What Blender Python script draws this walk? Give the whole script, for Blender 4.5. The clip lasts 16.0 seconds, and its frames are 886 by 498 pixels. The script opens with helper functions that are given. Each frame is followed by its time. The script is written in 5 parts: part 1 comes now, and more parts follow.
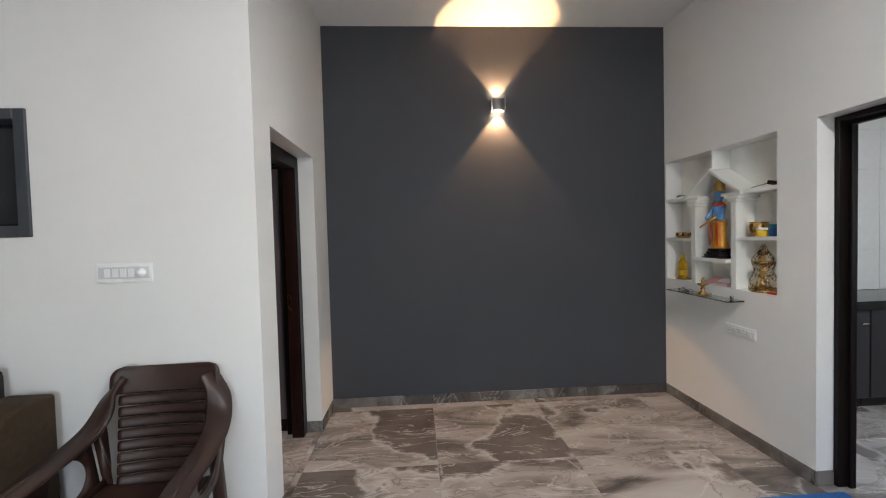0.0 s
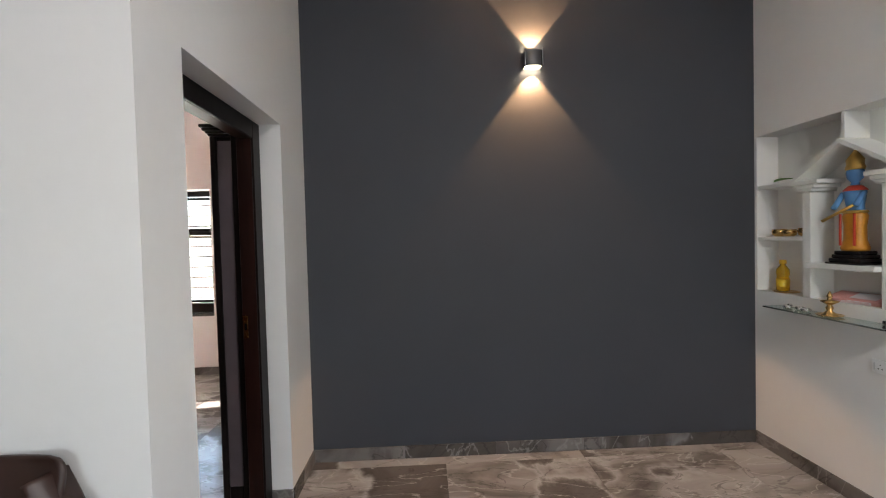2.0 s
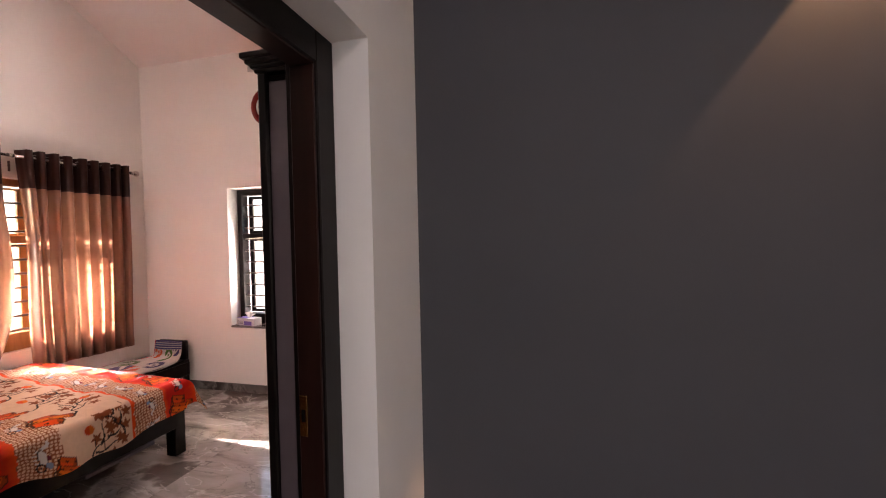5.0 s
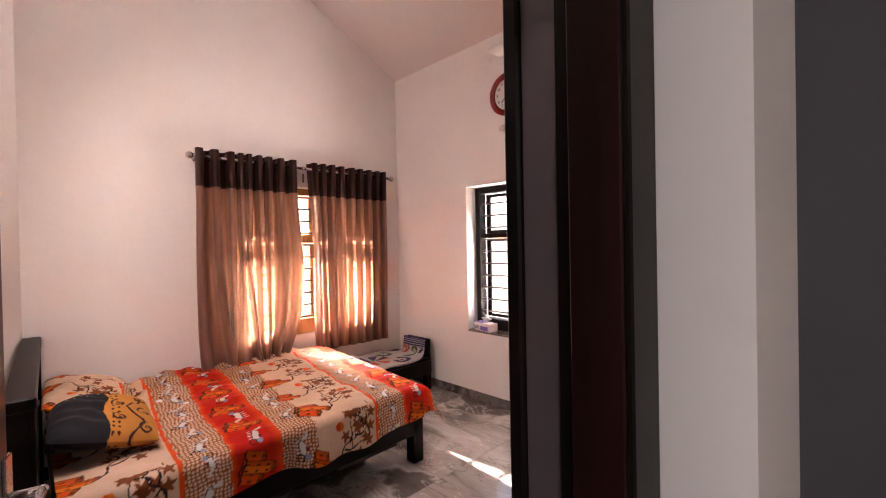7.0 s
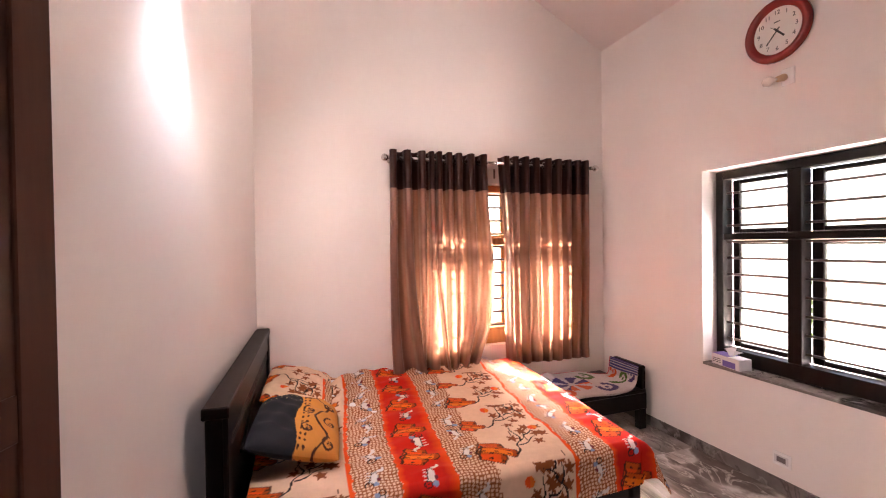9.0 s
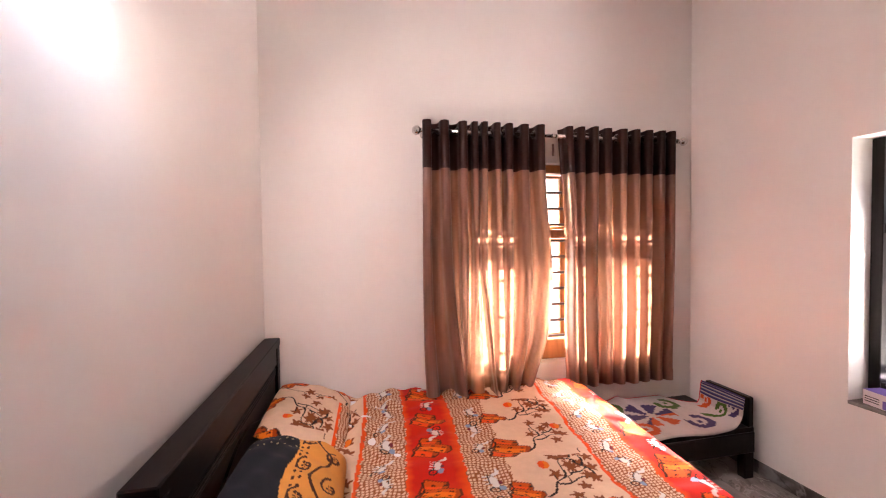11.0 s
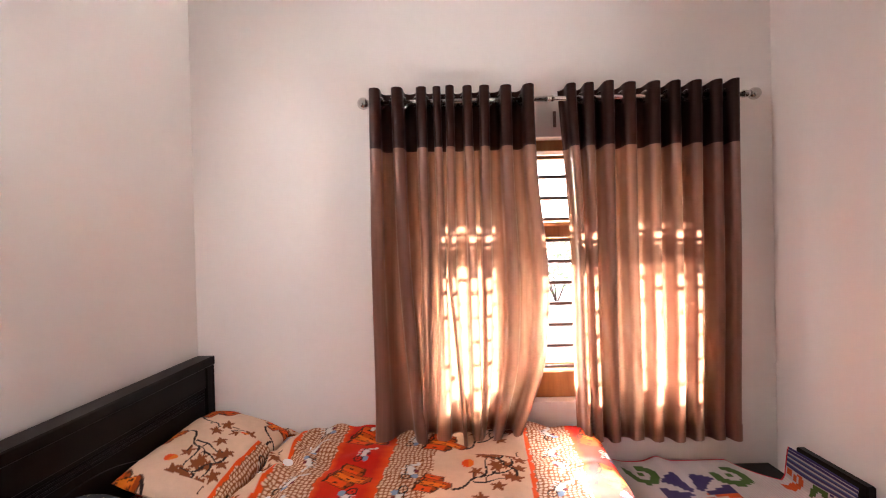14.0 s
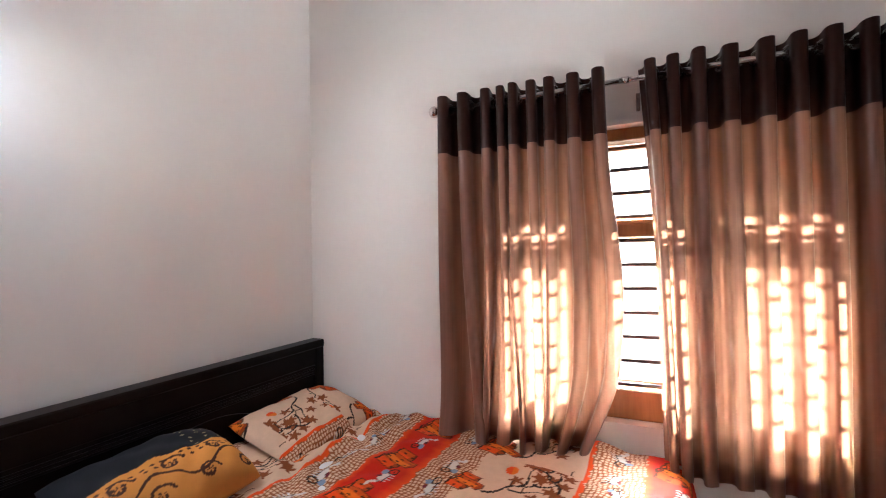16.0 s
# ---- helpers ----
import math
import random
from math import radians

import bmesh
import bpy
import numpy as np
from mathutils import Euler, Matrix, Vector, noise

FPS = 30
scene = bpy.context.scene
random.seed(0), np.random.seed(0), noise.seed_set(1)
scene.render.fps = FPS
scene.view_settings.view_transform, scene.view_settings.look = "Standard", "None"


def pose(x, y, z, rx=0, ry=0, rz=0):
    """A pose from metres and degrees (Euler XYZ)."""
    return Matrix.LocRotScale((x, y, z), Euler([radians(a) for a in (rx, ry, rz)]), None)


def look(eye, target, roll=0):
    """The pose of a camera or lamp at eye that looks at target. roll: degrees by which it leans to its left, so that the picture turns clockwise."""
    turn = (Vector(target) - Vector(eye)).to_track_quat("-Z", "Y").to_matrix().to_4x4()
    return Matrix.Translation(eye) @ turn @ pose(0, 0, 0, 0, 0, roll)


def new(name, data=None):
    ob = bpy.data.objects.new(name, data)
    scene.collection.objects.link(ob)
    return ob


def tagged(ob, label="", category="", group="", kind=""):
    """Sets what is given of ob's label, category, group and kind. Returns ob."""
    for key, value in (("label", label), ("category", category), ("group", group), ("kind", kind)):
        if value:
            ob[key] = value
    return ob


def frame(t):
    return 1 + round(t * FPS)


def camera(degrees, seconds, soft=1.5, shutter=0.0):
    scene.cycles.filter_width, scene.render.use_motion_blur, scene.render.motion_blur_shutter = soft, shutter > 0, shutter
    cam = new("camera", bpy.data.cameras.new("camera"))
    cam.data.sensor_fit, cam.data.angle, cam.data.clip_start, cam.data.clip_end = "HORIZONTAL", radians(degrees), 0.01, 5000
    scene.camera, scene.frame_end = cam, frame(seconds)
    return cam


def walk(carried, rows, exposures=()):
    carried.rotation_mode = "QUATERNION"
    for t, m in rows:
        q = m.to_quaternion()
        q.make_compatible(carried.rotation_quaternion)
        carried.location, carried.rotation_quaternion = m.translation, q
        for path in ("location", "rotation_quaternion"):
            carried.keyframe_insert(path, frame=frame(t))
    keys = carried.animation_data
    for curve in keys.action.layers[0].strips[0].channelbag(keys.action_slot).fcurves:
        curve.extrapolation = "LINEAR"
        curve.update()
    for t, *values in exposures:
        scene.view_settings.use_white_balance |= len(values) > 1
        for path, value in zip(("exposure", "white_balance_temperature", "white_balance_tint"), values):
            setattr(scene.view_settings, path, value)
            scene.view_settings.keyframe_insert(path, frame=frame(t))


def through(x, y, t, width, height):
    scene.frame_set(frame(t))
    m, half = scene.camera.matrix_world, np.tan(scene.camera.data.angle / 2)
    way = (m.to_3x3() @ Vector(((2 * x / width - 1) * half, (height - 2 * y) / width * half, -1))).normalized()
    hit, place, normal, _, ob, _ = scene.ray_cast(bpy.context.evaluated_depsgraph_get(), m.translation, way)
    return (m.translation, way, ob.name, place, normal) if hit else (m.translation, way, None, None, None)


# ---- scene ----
cam = camera(92.8, 16.0, soft=1.1)
PATH = [
    (0, (0.775, -3.697, 1.489), (0.894, -1.702, 1.423), -1.5),
    (0.5, (0.769, -3.476, 1.482), (0.883, -1.48, 1.415), -1.4),
    (1, (0.745, -3.236, 1.477), (0.851, -1.239, 1.413), -1.5),
    (1.5, (0.744, -3.002, 1.461), (0.851, -1.006, 1.4), -1.5),
    (2, (0.773, -2.782, 1.459), (0.856, -0.784, 1.406), -1.5),
    (2.5, (0.743, -2.56, 1.463), (0.801, -0.561, 1.41), -1.4),
    (3, (0.724, -2.352, 1.477), (0.731, -0.353, 1.427), -1.5),
    (5.3, (0.469, -1.493, 1.515), (-0.158, 0.406, 1.471), -1.2),
    (5.5, (0.441, -1.444, 1.492), (-0.272, 0.425, 1.459), -1.2),
    (6, (0.361, -1.305, 1.502), (-0.583, 0.459, 1.478), -1.3),
    (6.5, (0.243, -1.178, 1.53), (-0.96, 0.418, 1.498), -1.1),
    (7, (0.097, -1.069, 1.502), (-1.323, 0.34, 1.483), -1.1),
    (7.5, (-0.022, -0.985, 1.508), (-1.612, 0.228, 1.492), -1.0),
    (8, (-0.122, -0.898, 1.493), (-1.85, 0.11, 1.485), -1.0),
    (8.5, (-0.211, -0.819, 1.529), (-2.044, -0.019, 1.516), -0.9),
    (9, (-0.357, -0.779, 1.561), (-2.251, -0.137, 1.537), -0.8),
    (9.5, (-0.542, -0.742, 1.577), (-2.465, -0.194, 1.541), -0.7),
    (9.7, (-0.583, -0.72, 1.56), (-2.516, -0.208, 1.533), -0.6),
    (12, (-1.251, -0.379, 1.582), (-3.209, 0.023, 1.518), -1.1),
    (12.5, (-1.321, -0.231, 1.562), (-3.288, 0.126, 1.515), -1.3),
    (13, (-1.364, -0.047, 1.564), (-3.348, 0.207, 1.517), -1.5),
    (13.5, (-1.411, 0.108, 1.54), (-3.407, 0.235, 1.509), -1.5),
    (14, (-1.479, 0.254, 1.517), (-3.479, 0.244, 1.498), -1.4),
    (14.5, (-1.518, 0.391, 1.489), (-3.511, 0.228, 1.498), -1.4),
    (15, (-1.513, 0.56, 1.443), (-3.475, 0.181, 1.5), -1.3),
    (15.5, (-1.514, 0.681, 1.469), (-3.428, 0.102, 1.507), -1.3),
    (16, (-1.565, 0.791, 1.465), (-3.397, -0.009, 1.501), -1.0),
]
walk(cam, [(t, look(eye, target, roll)) for t, eye, target, roll in PATH],
     exposures=[(0, 4.25, 6150, 10), (2.0, 4.2, 6200, 11), (3.0, 4.08, 6500, 16), (5.3, 3.93, 7000, 29), (7.0, 3.96, 7000, 29), (8.0, 4.12, 6950, 29), (9.0, 4.16, 6900, 30), (12.5, 4.08, 6400, 22), (14.5, 3.93, 6100, 15), (16, 3.76, 5600, 8)])

# ---------------------------------------------------------------- light
world = bpy.data.worlds.new("sky")
world.use_nodes = True
scene.world = world
wn = world.node_tree
sky = wn.nodes.new("ShaderNodeTexSky")
sky.sky_type, sky.sun_disc = "NISHITA", False
SUN_DIR = Vector((0.900, 0.097, -0.420)).normalized()
sky.sun_elevation = math.asin(-SUN_DIR.z)
sky.sun_rotation = math.atan2(-SUN_DIR.x, -SUN_DIR.y)
wn.links.new(sky.outputs[0], wn.nodes["Background"].inputs[0])
wn.nodes["Background"].inputs[1].default_value = 0.09


def placed_lamp(name, data, where, aim, watts, colour):
    data.energy, data.color = watts, colour
    ob = new(name, data)
    ob.matrix_world = look(where, aim)
    return ob


def area_lamp(name, where, aim, watts, colour, wide, high):
    data = bpy.data.lights.new(name, "AREA")
    data.shape, data.size, data.size_y = "RECTANGLE", wide, high
    return placed_lamp(name, data, where, aim, watts, colour)


def spot_lamp(name, where, aim, watts, colour, degrees, blend, soft):
    data = bpy.data.lights.new(name, "SPOT")
    data.spot_size, data.spot_blend, data.shadow_soft_size = radians(degrees), blend, soft
    return placed_lamp(name, data, where, aim, watts, colour)


sun_data = bpy.data.lights.new("sun", "SUN")
sun_data.angle = radians(0.5)
placed_lamp("sun", sun_data, (-8, 0, 6), Vector((-8, 0, 6)) + SUN_DIR, 5.0, (1.0, 0.93, 0.83))
# fill added at an assumed, unseen opening of the hall, behind the walk
area_lamp("hall_fill", (0.6, -7.1, 1.5), (0.8, 0, 2.6), 2.0, (0.93, 0.97, 1.0), 1.1, 1.1)
# sky and sunlit yard in the bedroom windows
area_lamp("window_daylight", (-2.05, 2.80, 0.36), (-2.62, 1.93, 2.2), 35, (1.0, 0.95, 0.89), 1.7, 0.9)
area_lamp("curtain_daylight", (-4.02, 0.84, 1.36), (-2.4, 0.84, 3.4), 0.2, (1.0, 0.95, 0.88), 1.4, 1.3)
# beams of the up-and-down wall light
spot_lamp("beam_up", (1.498, -0.045, 2.640), (1.498, -0.062, 3.6), 3.6, (1.0, 0.56, 0.25), 80, 0.12, 0.010)
spot_lamp("beam_down", (1.498, -0.045, 2.560), (1.498, -0.035, 1.6), 4.0, (1.0, 0.56, 0.25), 78, 0.12, 0.010)
# beam of the bedroom's wall spot
spot_lamp("bed_beam", (-2.10, -1.095, 2.505), (-2.04, -1.17, 1.9), 2.6, (0.78, 0.89, 1.0), 96, 1.0, 0.05)
# fill lamp added beside the wall spot to brighten the west wall and curtains
spot_lamp("room_fill", (-2.10, -1.075, 2.500), (-2.90, 0.15, 1.50), 7.2, (1.0, 0.88, 0.79), 134, 1.0, 0.05)
# fill added to brighten the kitchen, at an opening out of view
area_lamp("kitchen_fill", (5.97, -2.0, 1.6), (4.0, -0.6, 1.0), 1.3, (0.97, 0.99, 1.0), 0.55, 0.65)
# unseen lamp added under the hall ceiling to even out its walls
area_lamp("hall_ceiling_fill", (1.8, -3.7, 3.24), (1.8, -3.7, 0), 4.0, (1.0, 0.98, 0.95), 0.5, 0.5)

# ---------------------------------------------------------------- materials


class Nodes:
    """Small helper that writes node trees."""

    def __init__(self, name):
        self.mat = bpy.data.materials.new(name)
        self.mat.use_nodes = True
        self.tree = self.mat.node_tree
        self.bsdf = self.tree.nodes["Principled BSDF"]
        self.out = self.tree.nodes["Material Output"]

    def add(self, kind, **values):
        n = self.tree.nodes.new("ShaderNode" + kind)
        for key, value in values.items():
            k = key[2:]
            n.inputs[int(k) if k.isdigit() else k].default_value = value
        return n

    def vector_math(self, operation):
        n = self.add("VectorMath")
        n.operation = operation
        return n

    def link(self, a, b):
        self.tree.links.new(a, b)

    def ramp(self, source, stops):
        r = self.add("ValToRGB")
        while len(r.color_ramp.elements) < len(stops):
            r.color_ramp.elements.new(0.5)
        for e, (p, c) in zip(r.color_ramp.elements, stops):
            e.position, e.color = p, (*c, 1)
        self.link(source, r.inputs[0])
        return r.outputs[0]

    def coords(self, scale=(1, 1, 1), kind="Object"):
        c = self.add("TexCoord")
        m = self.add("Mapping")
        m.inputs["Scale"].default_value = scale
        self.link(c.outputs[kind], m.inputs[0])
        return m.outputs[0]

    def noise(self, vec, scale, detail=4, rough=0.55, distortion=0.0):
        n = self.add("TexNoise", i_Scale=scale, i_Detail=detail, i_Roughness=rough, i_Distortion=distortion)
        self.link(vec, n.inputs["Vector"])
        return n.outputs["Fac"]

    def mix(self, fac, a, b, blend="MIX"):
        m = self.add("MixRGB")
        m.blend_type = blend
        for s, i in ((fac, 0), (a, 1), (b, 2)):
            if isinstance(s, (int, float)):
                m.inputs[i].default_value = s
            elif isinstance(s, tuple):
                m.inputs[i].default_value = (*s, 1)
            else:
                self.link(s, m.inputs[i])
        return m.outputs[0]

    def bump(self, height, strength, distance=0.01):
        b = self.add("Bump", i_Strength=strength, i_Distance=distance)
        self.link(height, b.inputs["Height"])
        self.link(b.outputs[0], self.bsdf.inputs["Normal"])


def plain(name, colour, rough=0.5, metal=0.0, vary=0.12, scale=14.0, bump=0.0, bscale=60.0, coat=0.0, stretch=(1, 1, 1)):
    n = Nodes(name)
    v = n.coords(stretch)
    a = n.noise(v, scale, 5)
    low = tuple(c * (1 - vary) for c in colour)
    high = tuple(min(1, c * (1 + vary)) for c in colour)
    n.link(n.ramp(a, [(0.3, low), (0.7, high)]), n.bsdf.inputs["Base Color"])
    b = n.noise(v, scale * 0.23, 3)
    m = n.add("MapRange", i_3=max(0.02, rough - 0.06), i_4=min(1, rough + 0.08))
    n.link(b, m.inputs[0])
    n.link(m.outputs[0], n.bsdf.inputs["Roughness"])
    n.bsdf.inputs["Metallic"].default_value = metal
    n.bsdf.inputs["Coat Weight"].default_value = coat
    if bump:
        n.bump(n.noise(v, bscale, 4), bump, 0.004)
    return n.mat


def wood(name, dark, light, rough=0.4, scale=7.0, axis=(1, 1, 0.12), gloss=0.18):
    n = Nodes(name)
    v = n.coords(axis)
    a = n.noise(v, scale * 3, 6, 0.65, 0.6)
    w = n.noise(v, scale * 0.7, 3, 0.5, 1.2)
    c = n.mix(0.5, n.ramp(a, [(0.3, dark), (0.72, light)]), n.ramp(w, [(0.35, dark), (0.65, light)]))
    n.link(c, n.bsdf.inputs["Base Color"])
    n.bsdf.inputs["Roughness"].default_value = rough
    n.bsdf.inputs["Specular IOR Level"].default_value = gloss
    n.bump(a, 0.15, 0.002)
    return n.mat


def paint(name, colour, mottled=0.03, rough=0.6):
    """Emulsion on plaster: roller texture, slow unevenness."""
    n = Nodes(name)
    v = n.coords()
    slow = n.noise(v, 1.3, 3)
    fast = n.noise(v, 26, 4)
    low, high = (tuple(min(1, c * f) for c in colour) for f in (1 - mottled * 1.6, 1 + mottled))
    c1 = n.ramp(slow, [(0.3, low), (0.7, high)])
    c2 = n.ramp(fast, [(0.25, tuple(c * 0.97 for c in colour)), (0.75, colour)])
    n.link(n.mix(0.5, c1, c2), n.bsdf.inputs["Base Color"])
    n.bsdf.inputs["Roughness"].default_value = rough
    n.bsdf.inputs["Specular IOR Level"].default_value = 0.25
    n.bump(n.noise(v, 160, 3), 0.12, 0.0015)
    return n.mat


def onyx(name, gain=1.0, polish=0.09):
    """Polished grey onyx-look tile: smoky bands, brown clouds with ragged edges, white seams."""
    n = Nodes(name)
    c = n.add("TexCoord")
    info = n.add("ObjectInfo")
    shift = n.vector_math("SCALE")
    comb = n.add("CombineXYZ")
    n.link(info.outputs["Random"], comb.inputs[0])
    n.link(info.outputs["Random"], comb.inputs[1])
    n.link(comb.outputs[0], shift.inputs[0])
    shift.inputs["Scale"].default_value = 37.0
    add = n.vector_math("ADD")
    n.link(c.outputs["Object"], add.inputs[0])
    n.link(shift.outputs[0], add.inputs[1])
    rot = n.add("Mapping")
    rot.inputs["Rotation"].default_value = (0, 0, 0.75)
    rot.inputs["Scale"].default_value = (1.0, 2.6, 1.0)
    n.link(add.outputs[0], rot.inputs[0])
    v, iso = rot.outputs[0], add.outputs[0]
    g = lambda *t: tuple(x * gain for x in t)
    smoke = n.ramp(n.noise(v, 1.0, 6, 0.55, 1.1), [(0.28, g(0.075, 0.066, 0.060)), (0.40, g(0.20, 0.176, 0.160)), (0.50, g(0.35, 0.318, 0.295)), (0.72, g(0.47, 0.44, 0.415))])
    cloud = n.noise(iso, 0.75, 7, 0.5, 0.2)
    edge = n.ramp(cloud, [(0.535, (0, 0, 0)), (0.555, (1, 1, 1))])
    murk = n.ramp(n.noise(iso, 2.4, 5, 0.6, 0.8), [(0.3, g(0.105, 0.090, 0.080)), (0.7, g(0.19, 0.165, 0.148))])
    col = n.mix(edge, smoke, murk)
    rim = n.ramp(cloud, [(0.515, (0, 0, 0)), (0.535, (0.55, 0.55, 0.55)), (0.545, (0, 0, 0))])
    col = n.mix(rim, col, g(0.55, 0.53, 0.51))
    seam = n.ramp(n.noise(v, 1.2, 7, 0.5, 1.6), [(0.488, (0, 0, 0)), (0.5, (0.6, 0.6, 0.6)), (0.512, (0, 0, 0))])
    col = n.mix(seam, col, g(0.6, 0.57, 0.53))
    dark = n.ramp(n.noise(v, 1.7, 7, 0.55, 1.2), [(0.462, (0, 0, 0)), (0.472, (0.6, 0.6, 0.6)), (0.486, (0, 0, 0))])
    col = n.mix(dark, col, g(0.08, 0.07, 0.065))
    n.link(col, n.bsdf.inputs["Base Color"])
    r = n.add("MapRange", i_3=polish, i_4=polish + 0.09)
    n.link(n.noise(iso, 5, 4), r.inputs[0])
    n.link(r.outputs[0], n.bsdf.inputs["Roughness"])
    return n.mat


def attribute_cloth(name, layer, rough=0.8, weave=900.0, glow=0.0):
    n = Nodes(name)
    a = n.add("Attribute")
    a.attribute_name = layer
    v = n.coords()
    f = n.noise(v, 30, 4)
    n.link(n.mix(0.35, a.outputs["Color"], n.ramp(f, [(0.3, (0.75, 0.75, 0.75)), (0.7, (1, 1, 1))]), "MULTIPLY"), n.bsdf.inputs["Base Color"])
    n.bsdf.inputs["Roughness"].default_value = rough
    n.bsdf.inputs["Specular IOR Level"].default_value = 0.15
    n.bump(n.noise(v, weave * 0.3, 2), 0.15, 0.001)
    return n.mat


def satin(name, colour, through, amount, sheen=0.12):
    """Satin curtain that lets light through."""
    n = Nodes(name)
    v = n.coords((1, 160, 1.5))
    a = n.noise(v, 1.0, 4)
    col = n.ramp(a, [(0.3, tuple(c * 0.8 for c in colour)), (0.7, tuple(min(1, c * 1.2) for c in colour))])
    n.link(col, n.bsdf.inputs["Base Color"])
    n.bsdf.inputs["Roughness"].default_value = 0.30
    n.bsdf.inputs["Sheen Weight"].default_value = sheen
    n.bsdf.inputs["Specular IOR Level"].default_value = 0.12 if sheen == 0.0 else 0.5
    n.bump(a, 0.1, 0.001)
    t = n.add("BsdfTranslucent", i_Color=(*through, 1))
    m = n.add("MixShader", i_Fac=amount)
    n.link(n.bsdf.outputs[0], m.inputs[1])
    n.link(t.outputs[0], m.inputs[2])
    n.link(m.outputs[0], n.out.inputs[0])
    return n.mat


def glass(name, rough=0.0, tint=(0.95, 0.98, 0.96), pattern=0.0):
    n = Nodes(name)
    n.bsdf.inputs["Base Color"].default_value = (*tint, 1)
    n.bsdf.inputs["Transmission Weight"].default_value = 1.0
    n.bsdf.inputs["Roughness"].default_value = rough
    n.bsdf.inputs["IOR"].default_value = 1.45
    if pattern:
        v = n.coords((1, 1, 1))
        t = n.add("TexVoronoi", i_Scale=28.0)
        n.link(v, t.inputs["Vector"])
        n.bump(t.outputs["Distance"], pattern, 0.01)
        deep = tuple(c * f for c, f in zip(tint, (0.62, 0.64, 0.50)))
        n.link(n.ramp(t.outputs["Distance"], [(0.25, deep), (0.5, tint)]), n.bsdf.inputs["Base Color"])
    return n.mat


def glowing(name, colour, strength):
    n = Nodes(name)
    n.bsdf.inputs["Emission Color"].default_value = (*colour, 1)
    n.bsdf.inputs["Emission Strength"].default_value = strength
    n.bsdf.inputs["Base Color"].default_value = (*colour, 1)
    return n.mat


WHITE = paint("white_emulsion", (0.80, 0.79, 0.77))
NICHE_WHITE = paint("niche_gloss_white", (0.82, 0.82, 0.78), 0.02, 0.4)
# white walls, with the pink cast of the bedroom's light mixed into the colour
BED_WHITE = paint("pink_lit_emulsion", (0.82, 0.775, 0.74))
DARK_WALL = paint("charcoal_emulsion", (0.058, 0.060, 0.068), 0.07, 0.62)
CEIL = paint("ceiling_white", (0.80, 0.79, 0.78), 0.02, 0.7)
# white ceiling, tinted pink for the light bounced off the sunlit bed
BED_CEIL = paint("pink_lit_ceiling", (0.82, 0.74, 0.71), 0.02, 0.7)
TILE = onyx("onyx_tile")
SKIRT = onyx("skirting_tile", 0.50, 0.16)
GROUT = plain("tile_grout", (0.30, 0.28, 0.26), 0.8)
BLACK_WOOD = wood("black_stained_wood", (0.0035, 0.0025, 0.0023), (0.012, 0.008, 0.007), 0.38, 8)
BROWN_WOOD = wood("dark_red_wood", (0.012, 0.0045, 0.0035), (0.032, 0.011, 0.008), 0.4, 8)
LEAF_WOOD = wood("door_leaf_wood", (0.045, 0.016, 0.009), (0.095, 0.038, 0.021), 0.42, 6)
TEAK = wood("varnished_teak", (0.26, 0.10, 0.03), (0.50, 0.23, 0.08), 0.35, 9, (1, 1, 0.12), 0.4)
BED_WOOD = wood("bed_dark_wood", (0.0035, 0.0024, 0.0022), (0.012, 0.0075, 0.0065), 0.36, 6, (0.12, 1, 1), 0.10)
LILAC = plain("lilac_grey", (0.13, 0.105, 0.115), 0.45, vary=0.06)
STEEL = plain("polished_steel", (0.62, 0.60, 0.58), 0.18, 1.0, 0.05)
BRASS = plain("polished_brass", (0.70, 0.45, 0.16), 0.22, 1.0, 0.12, 30)
IRON = plain("painted_iron_bar", (0.16, 0.11, 0.10), 0.3, 0.7)
PLASTIC = plain("white_switch_plastic", (0.86, 0.86, 0.85), 0.25, vary=0.02)
PLATE_SHADE = plain("switch_plate_shade", (0.62, 0.62, 0.62), 0.4, vary=0.04)
CHAIR_PLASTIC = plain("brown_moulded_plastic", (0.030, 0.012, 0.0075), 0.42, vary=0.35, scale=4, bump=0.08, bscale=140)
LAMP_BODY = plain("grey_lamp_metal", (0.16, 0.155, 0.155), 0.4, 0.6)
LAMP_GLOW = glowing("warm_lamp_lens", (1.0, 0.80, 0.52), 4)
SPOT_GLOW = glowing("cool_lamp_lens", (0.9, 0.95, 1.0), 6)
CLEAR = glass("clear_glass")
FROST = glass("patterned_glass", 0.35, (0.97, 0.99, 0.95), 0.6)
GREEN_GLASS = glass("shelf_glass", 0.02, (0.80, 0.93, 0.88))
SATIN = satin("mauve_satin", (0.15, 0.070, 0.051), (0.94, 0.45, 0.26), 0.13, 0.02)
BAND = satin("dark_brown_satin", (0.024, 0.0085, 0.0065), (0.16, 0.045, 0.02), 0.06, 0.0)
COVER = attribute_cloth("printed_cotton", "print")
MAT_WEAVE = attribute_cloth("woven_plastic_mat", "weave", 0.55)
CUSHION = attribute_cloth("printed_pillow_cotton", "print")
SCREEN = plain("dark_screen", (0.008, 0.009, 0.012), 0.08)
GREY_FRAME = plain("slate_grey_paint", (0.045, 0.050, 0.060), 0.45)
CLOCK_RED = plain("glossy_red_rim", (0.24, 0.018, 0.014), 0.16, vary=0.08, coat=0.5)
CLOCK_FACE = plain("clock_paper", (0.80, 0.76, 0.72), 0.5, vary=0.02)
INK = plain("black_ink", (0.012, 0.012, 0.012), 0.5)
CARD = plain("white_card", (0.72, 0.70, 0.72), 0.6, vary=0.04)
